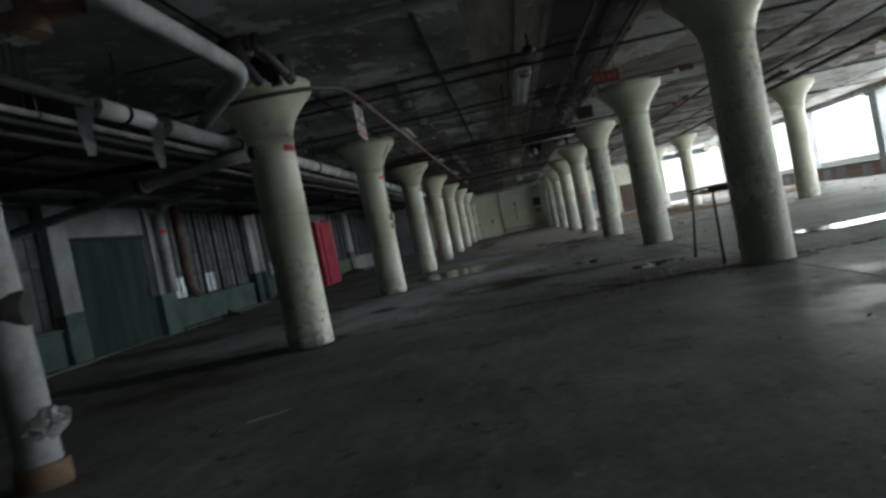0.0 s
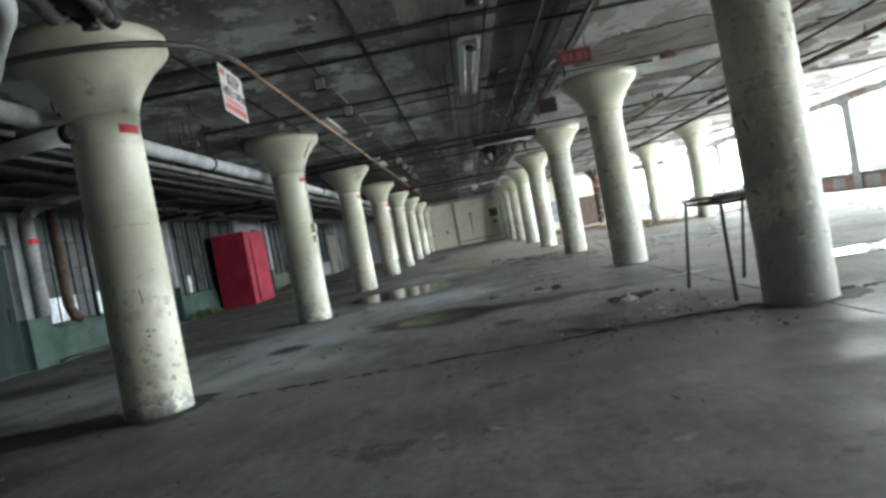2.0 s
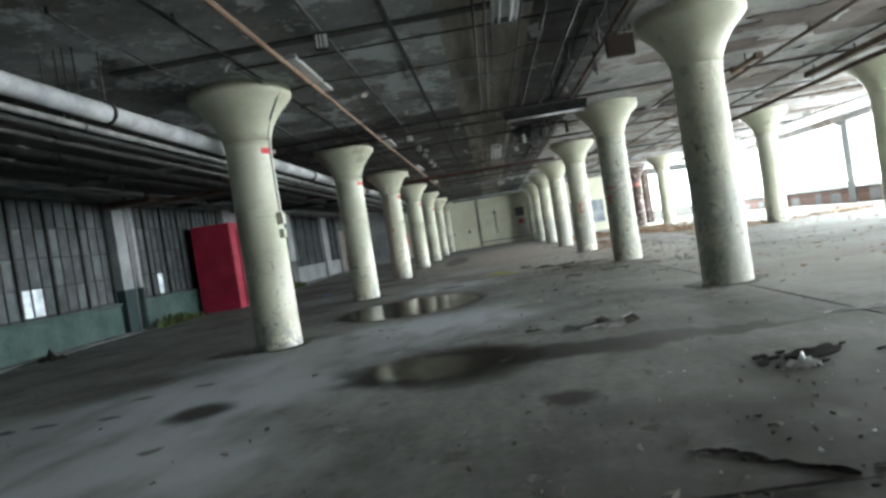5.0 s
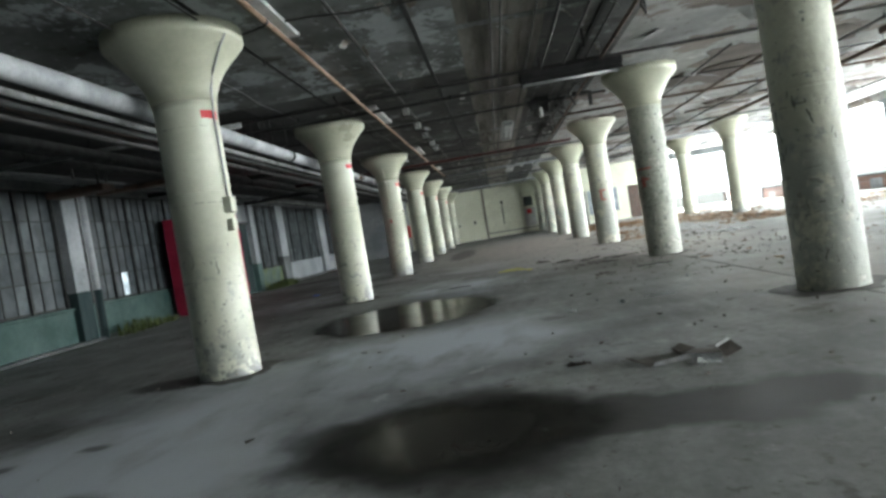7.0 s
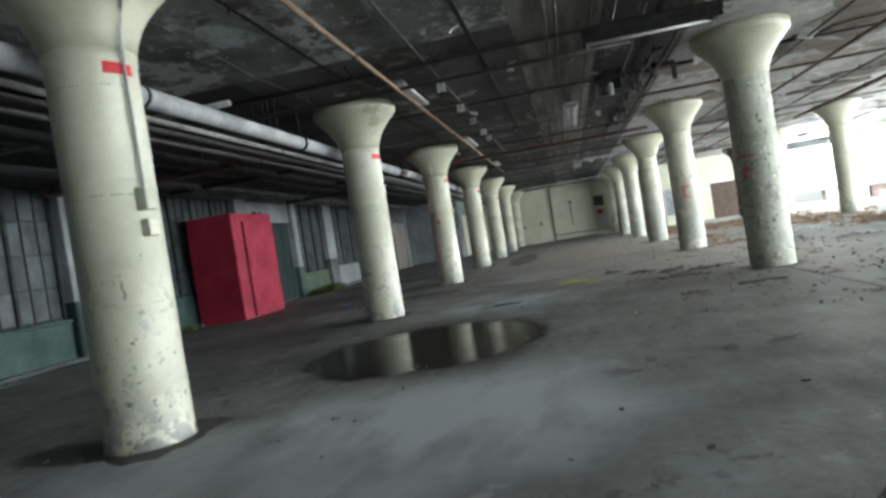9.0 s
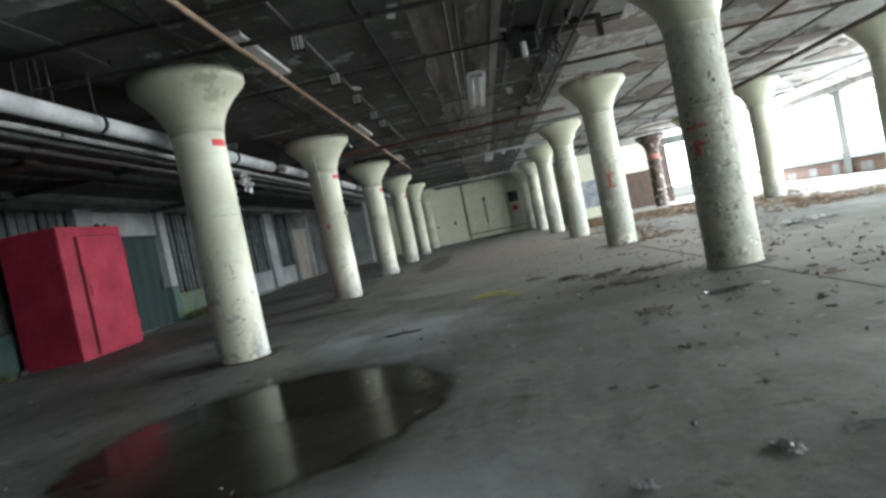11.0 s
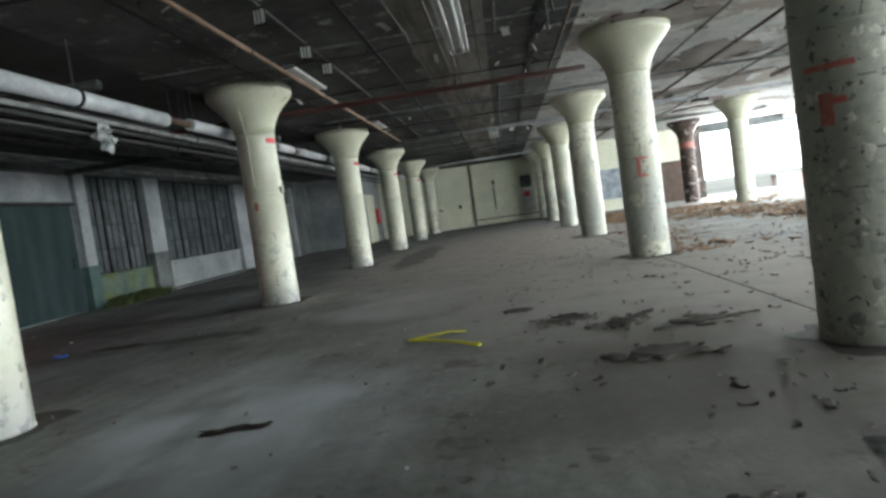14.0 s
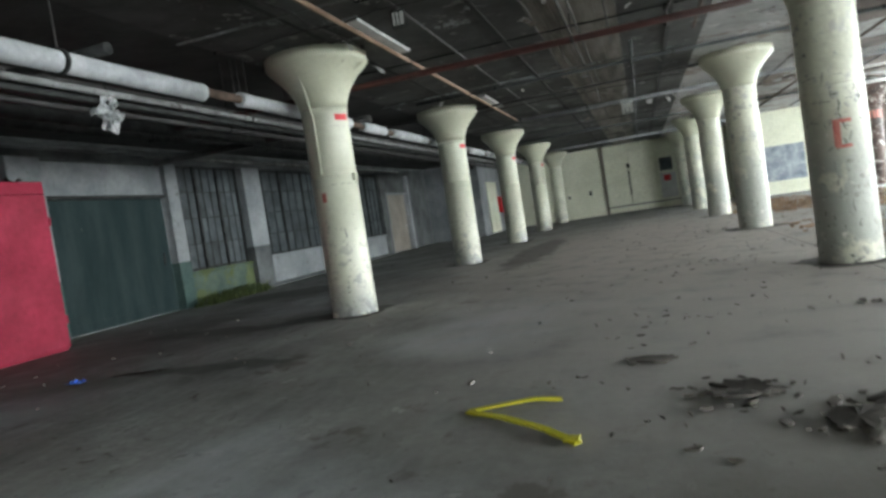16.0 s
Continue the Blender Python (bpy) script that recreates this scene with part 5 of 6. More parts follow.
for x, z, y0, y1, r, m_, lab in (
        (1.08, 3.40, 12.8, 26.0, 0.02, "black", "black conduit along the aisle ceiling"),
        (1.44, 3.40, 6.0, 24.0, 0.022, "black", "black conduit along the aisle ceiling"),
        (2.02, 3.38, 6.0, 30.0, 0.028, "rust_dark", "dark rusty pipe along the aisle ceiling"),
        (1.78, 3.41, 6.0, 21.0, 0.015, "black", "thin black conduit along the aisle ceiling"),
        (1.1, 3.37, 30.0, 53.0, 0.025, "dull", "grey pipe along the aisle ceiling"),
        (0.3, 3.41, 12.0, 40.0, 0.016, "black", "thin black conduit along the aisle ceiling"),
        (5.3, 3.34, 6.0, 46.0, 0.028, "rust_dark", "rusty pipe under the white ceiling"),
        (6.7, 3.36, 12.0, 47.0, 0.024, "black", "dark conduit under the white ceiling"),
        (4.3, 3.38, 20.0, 48.0, 0.018, "black", "dark conduit under the white ceiling"),
        (7.85, 3.28, 10.0, 34.0, 0.05, "rust_dark", "rusty rail under the white ceiling"),
        (-7.7, 3.12, 6.0, 30.0, 0.05, "dull", "dusty grey pipe near the wall"),
        (-6.9, 3.22, 2.0, 34.0, 0.07, "steel_dark", "dark pipe in the shadowed side bay"),
        (-5.9, 3.1, 2.0, 47.0, 0.09, "steel_dark", "thick dark pipe in the shadowed side bay"),
        (-5.0, 3.25, 2.0, 40.0, 0.05, "black", "black pipe in the shadowed side bay"),
        (-4.5, 3.0, 10.0, 47.0, 0.06, "rust_dark", "dark rusty pipe in the shadowed side bay"),
        (0.42, 3.41, 10.0, 34.0, 0.014, "black", "thin black conduit along the aisle ceiling"),
        (0.82, 3.41, 10.0, 30.0, 0.014, "black", "thin black conduit along the aisle ceiling"),
        (11.6, 3.34, 6.0, 47.0, 0.03, "galv", "grey pipe by the windows"),
        (-8.25, 3.2, 30.0, 44.0, 0.045, "wrap_dirty", "dusty pale pipe along the wall")):
    run("long_pipe", lab, "pipe", line((x, y0, z), (x, y1, z), 8), r, M[m_], 10, 3.05 if x > -4 else 9.0, 0.0, "long pipes")


def tube_light(x0, y0, length, z, along_y, label, tubes=2, tray="lamp_white"):
    """A twin-tube fluorescent fixture hung on two rods."""
    root = thing("fluorescent_light", label, "light", (x0, y0, z), 0 if along_y else -90, group="tube lights")
    part("tray", boxes((-0.11, 0.11, 0, length, 0.05, 0.09), (-0.14, -0.11, 0, length, 0.02, 0.06), (0.11, 0.14, 0, length, 0.02, 0.06), bevel=0.004), M[tray], root, "enamelled steel tray")
    for s in ((-0.06, 0.06) if tubes == 2 else (0.0,)):
        bm = bmesh.new()
        tube(bm, [(s, 0.06, 0.02), (s, length - 0.06, 0.02)], 0.019, 10)
        part("tube", bm, M["tube"], root, "unlit fluorescent tube")
    for yy in (0.04, length - 0.06):
        part("socket", boxes((-0.1, 0.1, yy - 0.015, yy + 0.015, -0.005, 0.05)), M["galv"], root)
    for yy in (0.3, length - 0.3):
        part("rod", boxes((-0.006, 0.006, yy - 0.006, yy + 0.006, 0.09, ZC - z)), M["black"], root)
    return root


tube_light(0.62, 10.75, 2.9, 3.28, True, "long white twin-tube fluorescent light, unlit, hanging")
tube_light(0.58, 23.2, 2.7, 3.16, True, "white twin-tube fluorescent light, unlit, hanging")
tube_light(0.9, 36.0, 2.4, 3.2, True, "white twin-tube fluorescent light, unlit, hanging")
tube_light(0.70, 18.75, 1.5, 3.04, False, "dusty dark-topped fluorescent light hung across the aisle", 1, "sign_black")
cov = bpy.data.objects["fluorescent_light.003"]
part("cover", boxes((-0.13, 0.13, -0.02, 1.52, 0.09, 0.2), bevel=0.02), M["sign_black"], cov, "dark dusty housing")
jb = thing("junction_box", "grey junction box with broken white lamp holder", "junction box", (1.2, 22.15, 0))
part("box", boxes((-0.16, 0.02, -0.12, 0.14, 3.2, 3.44), (0.04, 0.22, 0.0, 0.2, 3.14, 3.36), (-0.2, 0.28, 0.02, 0.1, 3.3, ZC), bevel=0.012), M["steel_dark"], jb)
part("lamp_holder", boxes((-0.02, 0.06, -0.16, -0.10, 3.02, 3.22), bevel=0.02), M["sign_white"], jb, "white broken lamp holder")
part("bracket", boxes((-0.14, 0.24, -0.06, 0.1, 3.05, 3.1), (-0.1, -0.06, 0.0, 0.04, 3.1, 3.2), bevel=0.005), M["black"], jb)
for i, (x, y, z) in enumerate(((1.68, 22.4, 3.05), (1.75, 14.5, 3.1), (2.0, 16.2, 3.1), (1.72, 25.2, 3.05))):
    hk = thing("hook_bracket", "black twisted steel hanger below a conduit", "bracket", (x, y, z), 30 * i, group="hangers")
    part("stem", boxes((-0.012, 0.012, -0.012, 0.012, 0.0, ZC - z)), M["black"], hk)
    bm = bmesh.new()
    tube(bm, [(0, 0, 0.2), (0.09, 0.01, 0.1), (0.02, 0, 0.02), (-0.07, 0.02, 0.1), (-0.02, 0, 0.24)], 0.014, 8)
    part("hook", bm, M["black"], hk)
br = thing("angle_bracket", "black steel angle frame under the ceiling", "bracket", (2.2, 22.25, 0))
part("arm", boxes((-0.28, 0.1, -0.04, 0.04, 3.36, 3.43), (0.03, 0.1, -0.04, 0.04, 3.13, 3.36), (-0.28, -0.21, -0.04, 0.04, 3.41, ZC), bevel=0.004), M["black"], br)
for x, y, z in ((0.66, 9.2, 3.22), (0.66, 11.0, 3.3)):
    so = thing("lamp_socket", "black round lamp socket hanging from the ceiling", "lamp socket", (x, y, z), group="lamp sockets")
    bm = bmesh.new()
    lathe(bm, [(0.05, -0.04), (0.085, -0.02), (0.085, 0.03), (0.04, 0.06), (0.015, 0.1), (0.012, ZC - z)], 16)
    part("socket", bm, M["black"], so)


rnd = random.Random(55)
for i in range(9):
    x = rnd.choice((-3.0, -2.6, -2.2, -0.9, -0.5, 0.1, 0.6, 1.3, -1.0)) + rnd.uniform(-0.2, 0.2)
    y0 = 8 + 3.6 * i
    along = i % 3 != 2
    pts = []
    for j in range(15):
        w = rnd.uniform(-0.05, 0.05)
        pts.append((x + w, y0 + 0.6 * j, ZC - 0.03 + rnd.uniform(-0.045, 0.012)) if along else (-3.6 + 0.42 * j, y0 + 2 * w, ZC - 0.03 + rnd.uniform(-0.045, 0.012)))
    cw = thing("ceiling_wire", "thin loose black wire stapled along the ceiling", "wire", group="ceiling wires")
    bm = bmesh.new()
    tube(bm, pts, rnd.uniform(0.008, 0.014), 6)
    part("wire", bm, M["black"], cw)
    for j in (0, 7, 14):
        px, py, pz = pts[j]
        part("clip", boxes((px - 0.012, px + 0.012, py - 0.012, py + 0.012, pz - 0.005, ZC)), M["steel_dark"], cw)
tg = thing("cable_tangle", "tangled black cable with torn ends along the ceiling", "cable")
rnd = random.Random(77)
pts = [(1.84 - 0.012 * i + rnd.uniform(-0.05, 0.05), 20.6 + 0.42 * i, 3.34 + rnd.uniform(-0.09, 0.06)) for i in range(22)]
bm = bmesh.new()
tube(bm, pts, 0.02, 8)
part("cable_run", bm, M["black"], tg)
for i in range(1, 21, 2):
    x, y, z = pts[i]
    bm = bmesh.new()
    a = rnd.uniform(-0.16, 0.16)
    tube(bm, [(x, y, z), (x + a * 0.5, y + 0.03, z - rnd.uniform(0.02, 0.12)), (x + a, y + rnd.uniform(-0.1, 0.1), z - rnd.uniform(0.05, 0.22))], 0.016, 6)
    part("torn_end", bm, M["black"], tg)
    part("clip", boxes((x - 0.03, x + 0.03, y - 0.02, y + 0.02, z, ZC)), M["black"], tg)


# rusty beams and boxes under the pale part of the ceiling
rb = thing("rusty_beam", "thick rusty steel channel hung under the white ceiling", "beam", (7.15, 17.2, 3.24))
part("channel", boxes((-0.07, 0.07, 0, 3.6, 0.0, 0.02), (-0.07, -0.055, 0, 3.6, 0.02, 0.11), (0.055, 0.07, 0, 3.6, 0.02, 0.11), bevel=0.004), M["rust_dark"], rb)
for y in (0.3, 1.8, 3.3):
    part("hanger", boxes((-0.012, 0.012, y - 0.012, y + 0.012, 0.02, ZC - 3.24)), M["black"], rb)
rf = thing("rusty_bracket", "broken rusty light bracket dangling under the ceiling", "bracket", (4.9, 17.7, 3.22))
part("bar", boxes((-0.05, 0.05, 0, 1.0, 0.02, 0.09), bevel=0.01), M["rust"], rf)
part("end_plate", boxes((-0.09, 0.09, 0.92, 1.04, 0.0, 0.13), bevel=0.012), M["rust"], rf)
part("end_plate", boxes((-0.07, 0.07, -0.05, 0.04, 0.0, 0.11), bevel=0.012), M["rust_dark"], rf)
part("rod", boxes((-0.01, 0.01, 0.5, 0.52, 0.09, ZC - 3.22)), M["black"], rf)
ob_ = thing("outlet_box", "small maroon outlet box on a ceiling conduit", "outlet box", (3.93, 13.9, 3.3))
part("box", boxes((-0.13, 0.13, -0.05, 0.05, 0.0, 0.09), bevel=0.012), M["sign_maroon"], ob_)
part("cover", boxes((-0.11, 0.11, -0.06, -0.05, 0.01, 0.08), bevel=0.004), M["rust_dark"], ob_)
part("stem", boxes((-0.015, 0.015, -0.015, 0.015, 0.09, ZC - 3.3)), M["black"], ob_)
# upright plates that stand out from the aisle conduits
for x, y in ((1.46, 11.6), (1.52, 12.3), (2.04, 12.9), (1.5, 15.4), (1.46, 17.3)):
    hp = thing("hanger_plate", "dark steel hanger plate on a conduit", "bracket", (x, y, 3.12), 12, group="hanger plates")
    part("plate", boxes((-0.006, 0.006, -0.03, 0.03, 0, 0.26), bevel=0.003), M["black"], hp)
    part("foot", boxes((-0.03, 0.03, -0.03, 0.03, 0.26, ZC - 3.12), bevel=0.004), M["steel_dark"], hp)


# ---- signs ----
def words(text, size, material, parent, at, rot):
    cu = bpy.data.curves.new("text", "FONT")
    cu.body, cu.size, cu.align_x, cu.extrude = text, size, "CENTER", 0.001
    cu.materials.append(material)
    ob = new("lettering", cu)
    ob.parent = parent
    ob.location, ob.rotation_euler = at, [radians(a) for a in rot]
    return ob


ks = thing("hanging_sign", "white hanging sign with black and red lettering", "sign", (-1.62, 8.6, 2.53), 3)
part("board", boxes((-0.006, 0.0, 0.0, 0.68, 0.0, 0.42), bevel=0.002), M["sign_white"], ks)
part("red_mark", boxes((0.0, 0.003, 0.03, 0.15, 0.33, 0.39)), M["sign_red"], ks, "red square mark")
part("red_bar", boxes((0.0, 0.003, 0.05, 0.63, 0.03, 0.09), (0.0, 0.003, 0.07, 0.6, 0.11, 0.135)), M["sign_red"], ks, "red line of unreadable print")
words("KEEP", 0.16, M["sign_black"], ks, (0.004, 0.37, 0.27), (90, 0, 90))
words("AISLE OPEN", 0.125, M["sign_black"], ks, (0.004, 0.34, 0.155), (90, 0, 90))
for y in (0.05, 0.62):
    part("wire", boxes((-0.004, -0.001, y, y + 0.005, 0.42, ZC - 2.53)), M["black"], ks)
rs = thing("exit_sign", "maroon sign board with faded lettering under the ceiling", "sign", (1.83, 12.0, 3.08))
part("board", boxes((0, 0.45, 0, 0.02, 0, 0.2), bevel=0.003), M["sign_maroon"], rs)
part("print", boxes((0.05, 0.12, -0.003, 0, 0.05, 0.15), (0.15, 0.2, -0.003, 0, 0.05, 0.15), (0.25, 0.32, -0.003, 0, 0.05, 0.15), (0.35, 0.4, -0.003, 0, 0.05, 0.15)), M["spray_dim"], rs, "faded red unreadable print")
for x in (0.06, 0.38):
    part("hanger", boxes((x, x + 0.01, 0.005, 0.015, 0.2, ZC - 3.08)), M["black"], rs)
bx = thing("brown_sign", "dark brown blank sign box below a conduit", "sign", (1.74, 14.1, 2.83))
part("board", boxes((0, 0.31, -0.04, 0.04, 0, 0.24), bevel=0.005), M["brownbox"], bx)
for x in (0.08, 0.22):
    part("hanger", boxes((x, x + 0.01, -0.005, 0.005, 0.24, ZC - 2.83)), M["black"], bx)

# ---- furniture ----
tb = thing("work_table", "high dark steel table with leaning legs and thin top", "table", (0, 0, 0))
CORNERS = ((2.63, 9.43, 2.665, 9.50), (3.28, 9.46, 3.34, 9.52), (2.635, 10.80, 2.765, 10.80), (3.30, 10.85, 3.44, 10.84))


def over_legs(u, v):
    """A point of the leaning table's plan, from its near (v=0) to its far (v=1) legs."""
    near = Vector(CORNERS[0][2:]).lerp(Vector(CORNERS[1][2:]), u)
    return near.lerp(Vector(CORNERS[2][2:]).lerp(Vector(CORNERS[3][2:]), u), v)


bm = bmesh.new()
rings = []
for z in (0.99, 1.018):
    rows_ = []
    for j in range(9):
        v = -0.06 + 1.12 * j / 8
        rows_.append([bm.verts.new((*over_legs(u, v), z + 0.012 * math.sin(v * 4.0))) for u in (-0.07, 0.35, 0.7, 1.07)])
    rings.append(rows_)
for j in range(8):
    for i in range(3):
        bm.faces.new((rings[1][j][i], rings[1][j][i + 1], rings[1][j + 1][i + 1], rings[1][j + 1][i]))
        bm.faces.new((rings[0][j][i], rings[0][j + 1][i], rings[0][j + 1][i + 1], rings[0][j][i + 1]))
    for i in (0, 3):
        bm.faces.new((rings[0][j][i], rings[0][j + 1][i], rings[1][j + 1][i], rings[1][j][i]))
for j in (0, 8):
    for i in range(3):
        bm.faces.new((rings[0][j][i], rings[0][j][i + 1], rings[1][j][i + 1], rings[1][j][i]))
bmesh.ops.recalc_face_normals(bm, faces=bm.faces[:])
part("tabletop", bm, M["rust_dark"], tb, "thin dark worn top")
for (u0, v0), (u1, v1) in (((0, 0), (1, 0)), ((0, 1), (1, 1)), ((0, 0), (0, 1)), ((1, 0), (1, 1))):
    bm = bmesh.new()
    tube(bm, [(*over_legs(u0, v0), 0.95), (*over_legs(u1, v1), 0.95)], 0.016, 8)
    part("apron", bm, M["black"], tb)
for x0, y0, x1, y1 in CORNERS:
    bm = bmesh.new()
    tube(bm, [(x0, y0, 0), (x1, y1, 0.985)], 0.018, 10)
    part("leg", bm, M["black"], tb)

cab = thing("red_cabinet", "tall red painted steel cabinet against the wall, door ajar", "cabinet", (0, 0, 0))
part("body", boxes((-8.46, -7.34, 24.72, 26.76, 0.0, 2.5), bevel=0.012), M["redcab"], cab)
part("trim", boxes((-7.34, -7.31, 24.72, 25.17, 0.0, 2.5), (-7.34, -7.31, 25.17, 26.76, 2.32, 2.5), bevel=0.006), M["redcab"], cab)
dr = part("door", boxes((-7.335, -7.285, 25.24, 26.74, 0.05, 2.31), bevel=0.008), M["redcab"], cab)
part("shadow_gap", boxes((-7.338, -7.332, 25.17, 25.24, 0.03, 2.31)), M["sign_black"], cab, "dark gap beside the door")
part("handle", boxes((-7.285, -7.26, 25.32, 25.35, 1.15, 1.35), bevel=0.005), M["redcab"], dr)
for z in (0.4, 1.85):
    part("hinge", boxes((-7.3, -7.275, 26.74, 26.76, z, z + 0.12)), M["redcab"], dr)
cv = thing("cable_bundle", "small dark bundle on top of the cabinet", "bundle", (-7.6, 26.4, 2.5))
bm = bmesh.new()
crumple(bm, 0.2, 0.18, 0.22, 23)
part("cloth", bm, M["scrap"], cv)

# ---- water and damp on the floor ----
def puddle(name, x, y, rx, ry, seed, material, label, rz=0, jag=0.35, tail=0.0, z=0.004):
    bm = bmesh.new()
    blob(bm, rx, ry, seed, jag, z1=z, tail=tail)
    solo(name, bm, material, label, "puddle" if "puddle" in name else "damp patch", (x, y, 0), rz, kind="structure" if "damp" in name else "")


def thinning(m, rx, ry, soft, jag):
    """Water that thins out over an uneven rim, given as the patch's own half sizes."""
    nt = m.node_tree
    nodes, link = nt.nodes, nt.links.new
    co = nodes.new("ShaderNodeTexCoord").outputs["Object"]
    ripple = nodes.new("ShaderNodeTexNoise")
    ripple.inputs["Scale"].default_value, ripple.inputs["Detail"].default_value = 3.0, 8.0
    link(co, ripple.inputs["Vector"])
    unit = nodes.new("ShaderNodeVectorMath")
    unit.operation = "MULTIPLY"
    unit.inputs[1].default_value = (1 / rx, 1 / ry, 0)
    link(co, unit.inputs[0])
    reach = nodes.new("ShaderNodeVectorMath")
    reach.operation = "LENGTH"
    link(unit.outputs[0], reach.inputs[0])
    add = nodes.new("ShaderNodeMath")
    add.operation = "MULTIPLY_ADD"
    add.inputs[1].default_value = jag
    link(ripple.outputs["Fac"], add.inputs[0])
    link(reach.outputs["Value"], add.inputs[2])
    rim = nodes.new("ShaderNodeMapRange")
    rim.interpolation_type = "SMOOTHSTEP"
    rim.inputs["From Min"].default_value, rim.inputs["From Max"].default_value = 1.0 + jag * 0.5 - soft, 1.0 + jag * 0.5
    rim.inputs["To Min"].default_value, rim.inputs["To Max"].default_value = 1.0, 0.0
    link(add.outputs[0], rim.inputs["Value"])
    link(rim.outputs[0], nodes["Principled BSDF"].inputs["Alpha"])


thinning(M["water"], 1.36, 1.5, 0.12, 0.3)
thinning(M["shallow"], 1.0, 0.74, 0.55, 0.7)
puddle("puddle", -1.47, 17.82, 1.62, 1.78, 3.1, M["water"], "still dark puddle mirroring the columns", 0, 0.05, z=0.002)
puddle("puddle", -0.4, 12.25, 1.3, 0.95, 7.7, M["shallow"], "shallow elongated puddle on concrete", -6, 0.05, z=0.0015)
puddle("puddle", 5.6, 11.5, 1.3, 0.33, 5.2, M["shine"], "shallow shining puddle on concrete", 4, 0.4, z=0.007)

# ---- loose things on the floor ----
ys = thing("yellow_strap", "bright yellow plastic strap folded into a V", "strap", (-0.11, 22.77, 0))


def strap(points):
    bm = bmesh.new()
    prev = None
    for i, (x, y, z) in enumerate(points):
        nx, ny = points[min(i + 1, len(points) - 1)][0] - points[max(i - 1, 0)][0], points[min(i + 1, len(points) - 1)][1] - points[max(i - 1, 0)][1]
        l = math.hypot(nx, ny) or 1
        sx, sy = -ny / l * 0.022, nx / l * 0.022
        cur = [bm.verts.new((x + sx, y + sy, z)), bm.verts.new((x - sx, y - sy, z)), bm.verts.new((x - sx, y - sy, z + 0.012)), bm.verts.new((x + sx, y + sy, z + 0.012))]
        if prev:
            for k in range(4):
                bm.faces.new((prev[k], prev[(k + 1) % 4], cur[(k + 1) % 4], cur[k]))
        else:
            bm.faces.new(cur)
        prev = cur
    bm.faces.new(list(reversed(prev)))
    bmesh.ops.recalc_face_normals(bm, faces=bm.faces[:])
    return bm


part("band", strap([(0, 0, 0.0), (0.18, 0.05, 0.012), (0.36, 0.10, 0.02), (0.51, 0.13, 0.0)]), M["yellow"], ys)
part("band", strap([(0.0, -0.01, 0.0), (0.23, -0.16, 0.01), (0.46, -0.35, 0.012), (0.66, -0.54, 0.0)]), M["yellow"], ys)
bm = bmesh.new()
box(bm, 0.59, 0.67, -0.55, -0.47, 0.01, 0.022, bevel=0.006)
part("clip", bm, M["yellow"], ys)


def scrap(name, x, y, rx, ry, h, seed, material, label, category, rz=0):
    bm = bmesh.new()
    crumple(bm, rx, ry, h, seed)
    return solo(name, bm, material, label, category, (x, y, 0), rz)


def slab(name, x, y, rx, ry, h, seed, material, label, category, rz=0):
    """A stiff broken plate with a ragged outline, tilted on its crumbs, which lie round it."""
    rnd = random.Random(seed)
    bm = bmesh.new()
    for k in range(15):
        s = 0.62 if k == 0 else rnd.uniform(0.06, 0.2)
        ox, oy = (0, 0) if k == 0 else (rnd.uniform(-1.1, 1.1) * rx, rnd.uniform(-1.5, 1.5) * ry)
        n = 26 if k == 0 else rnd.randint(6, 9)
        a0 = rnd.uniform(0, 6.28)
        ring, low = [], []
        for i in range(n):
            a = 2 * math.pi * i / n
            q = s * (1.0 + 0.45 * noise.noise((math.cos(a) * 1.8 + seed, math.sin(a) * 1.8, k)) + rnd.uniform(-0.16, 0.12))
            px, py = ox + rx * q * math.cos(a), oy + ry * q * math.sin(a)
            z = 0.002 + h * s * (0.5 + 0.5 * math.cos(a - a0)) * rnd.uniform(0.75, 1.05)
            ring.append(bm.verts.new((px, py, z + rnd.uniform(0.01, 0.016))))
            low.append(bm.verts.new((px * 0.98, py * 0.98, z)))
        mid = bm.verts.new((ox, oy, 0.016 + h * s * 0.45))
        for i in range(n):
            j = (i + 1) % n
            bm.faces.new((ring[i], ring[j], mid))
            bm.faces.new((low[i], low[j], ring[j], ring[i]))
        bm.faces.new(list(reversed(low)))
    lo = min(v.co.z for v in bm.verts)
    for v in bm.verts:
        v.co.z -= lo
    return solo(name, bm, material, label, category, (x, y, 0), rz)


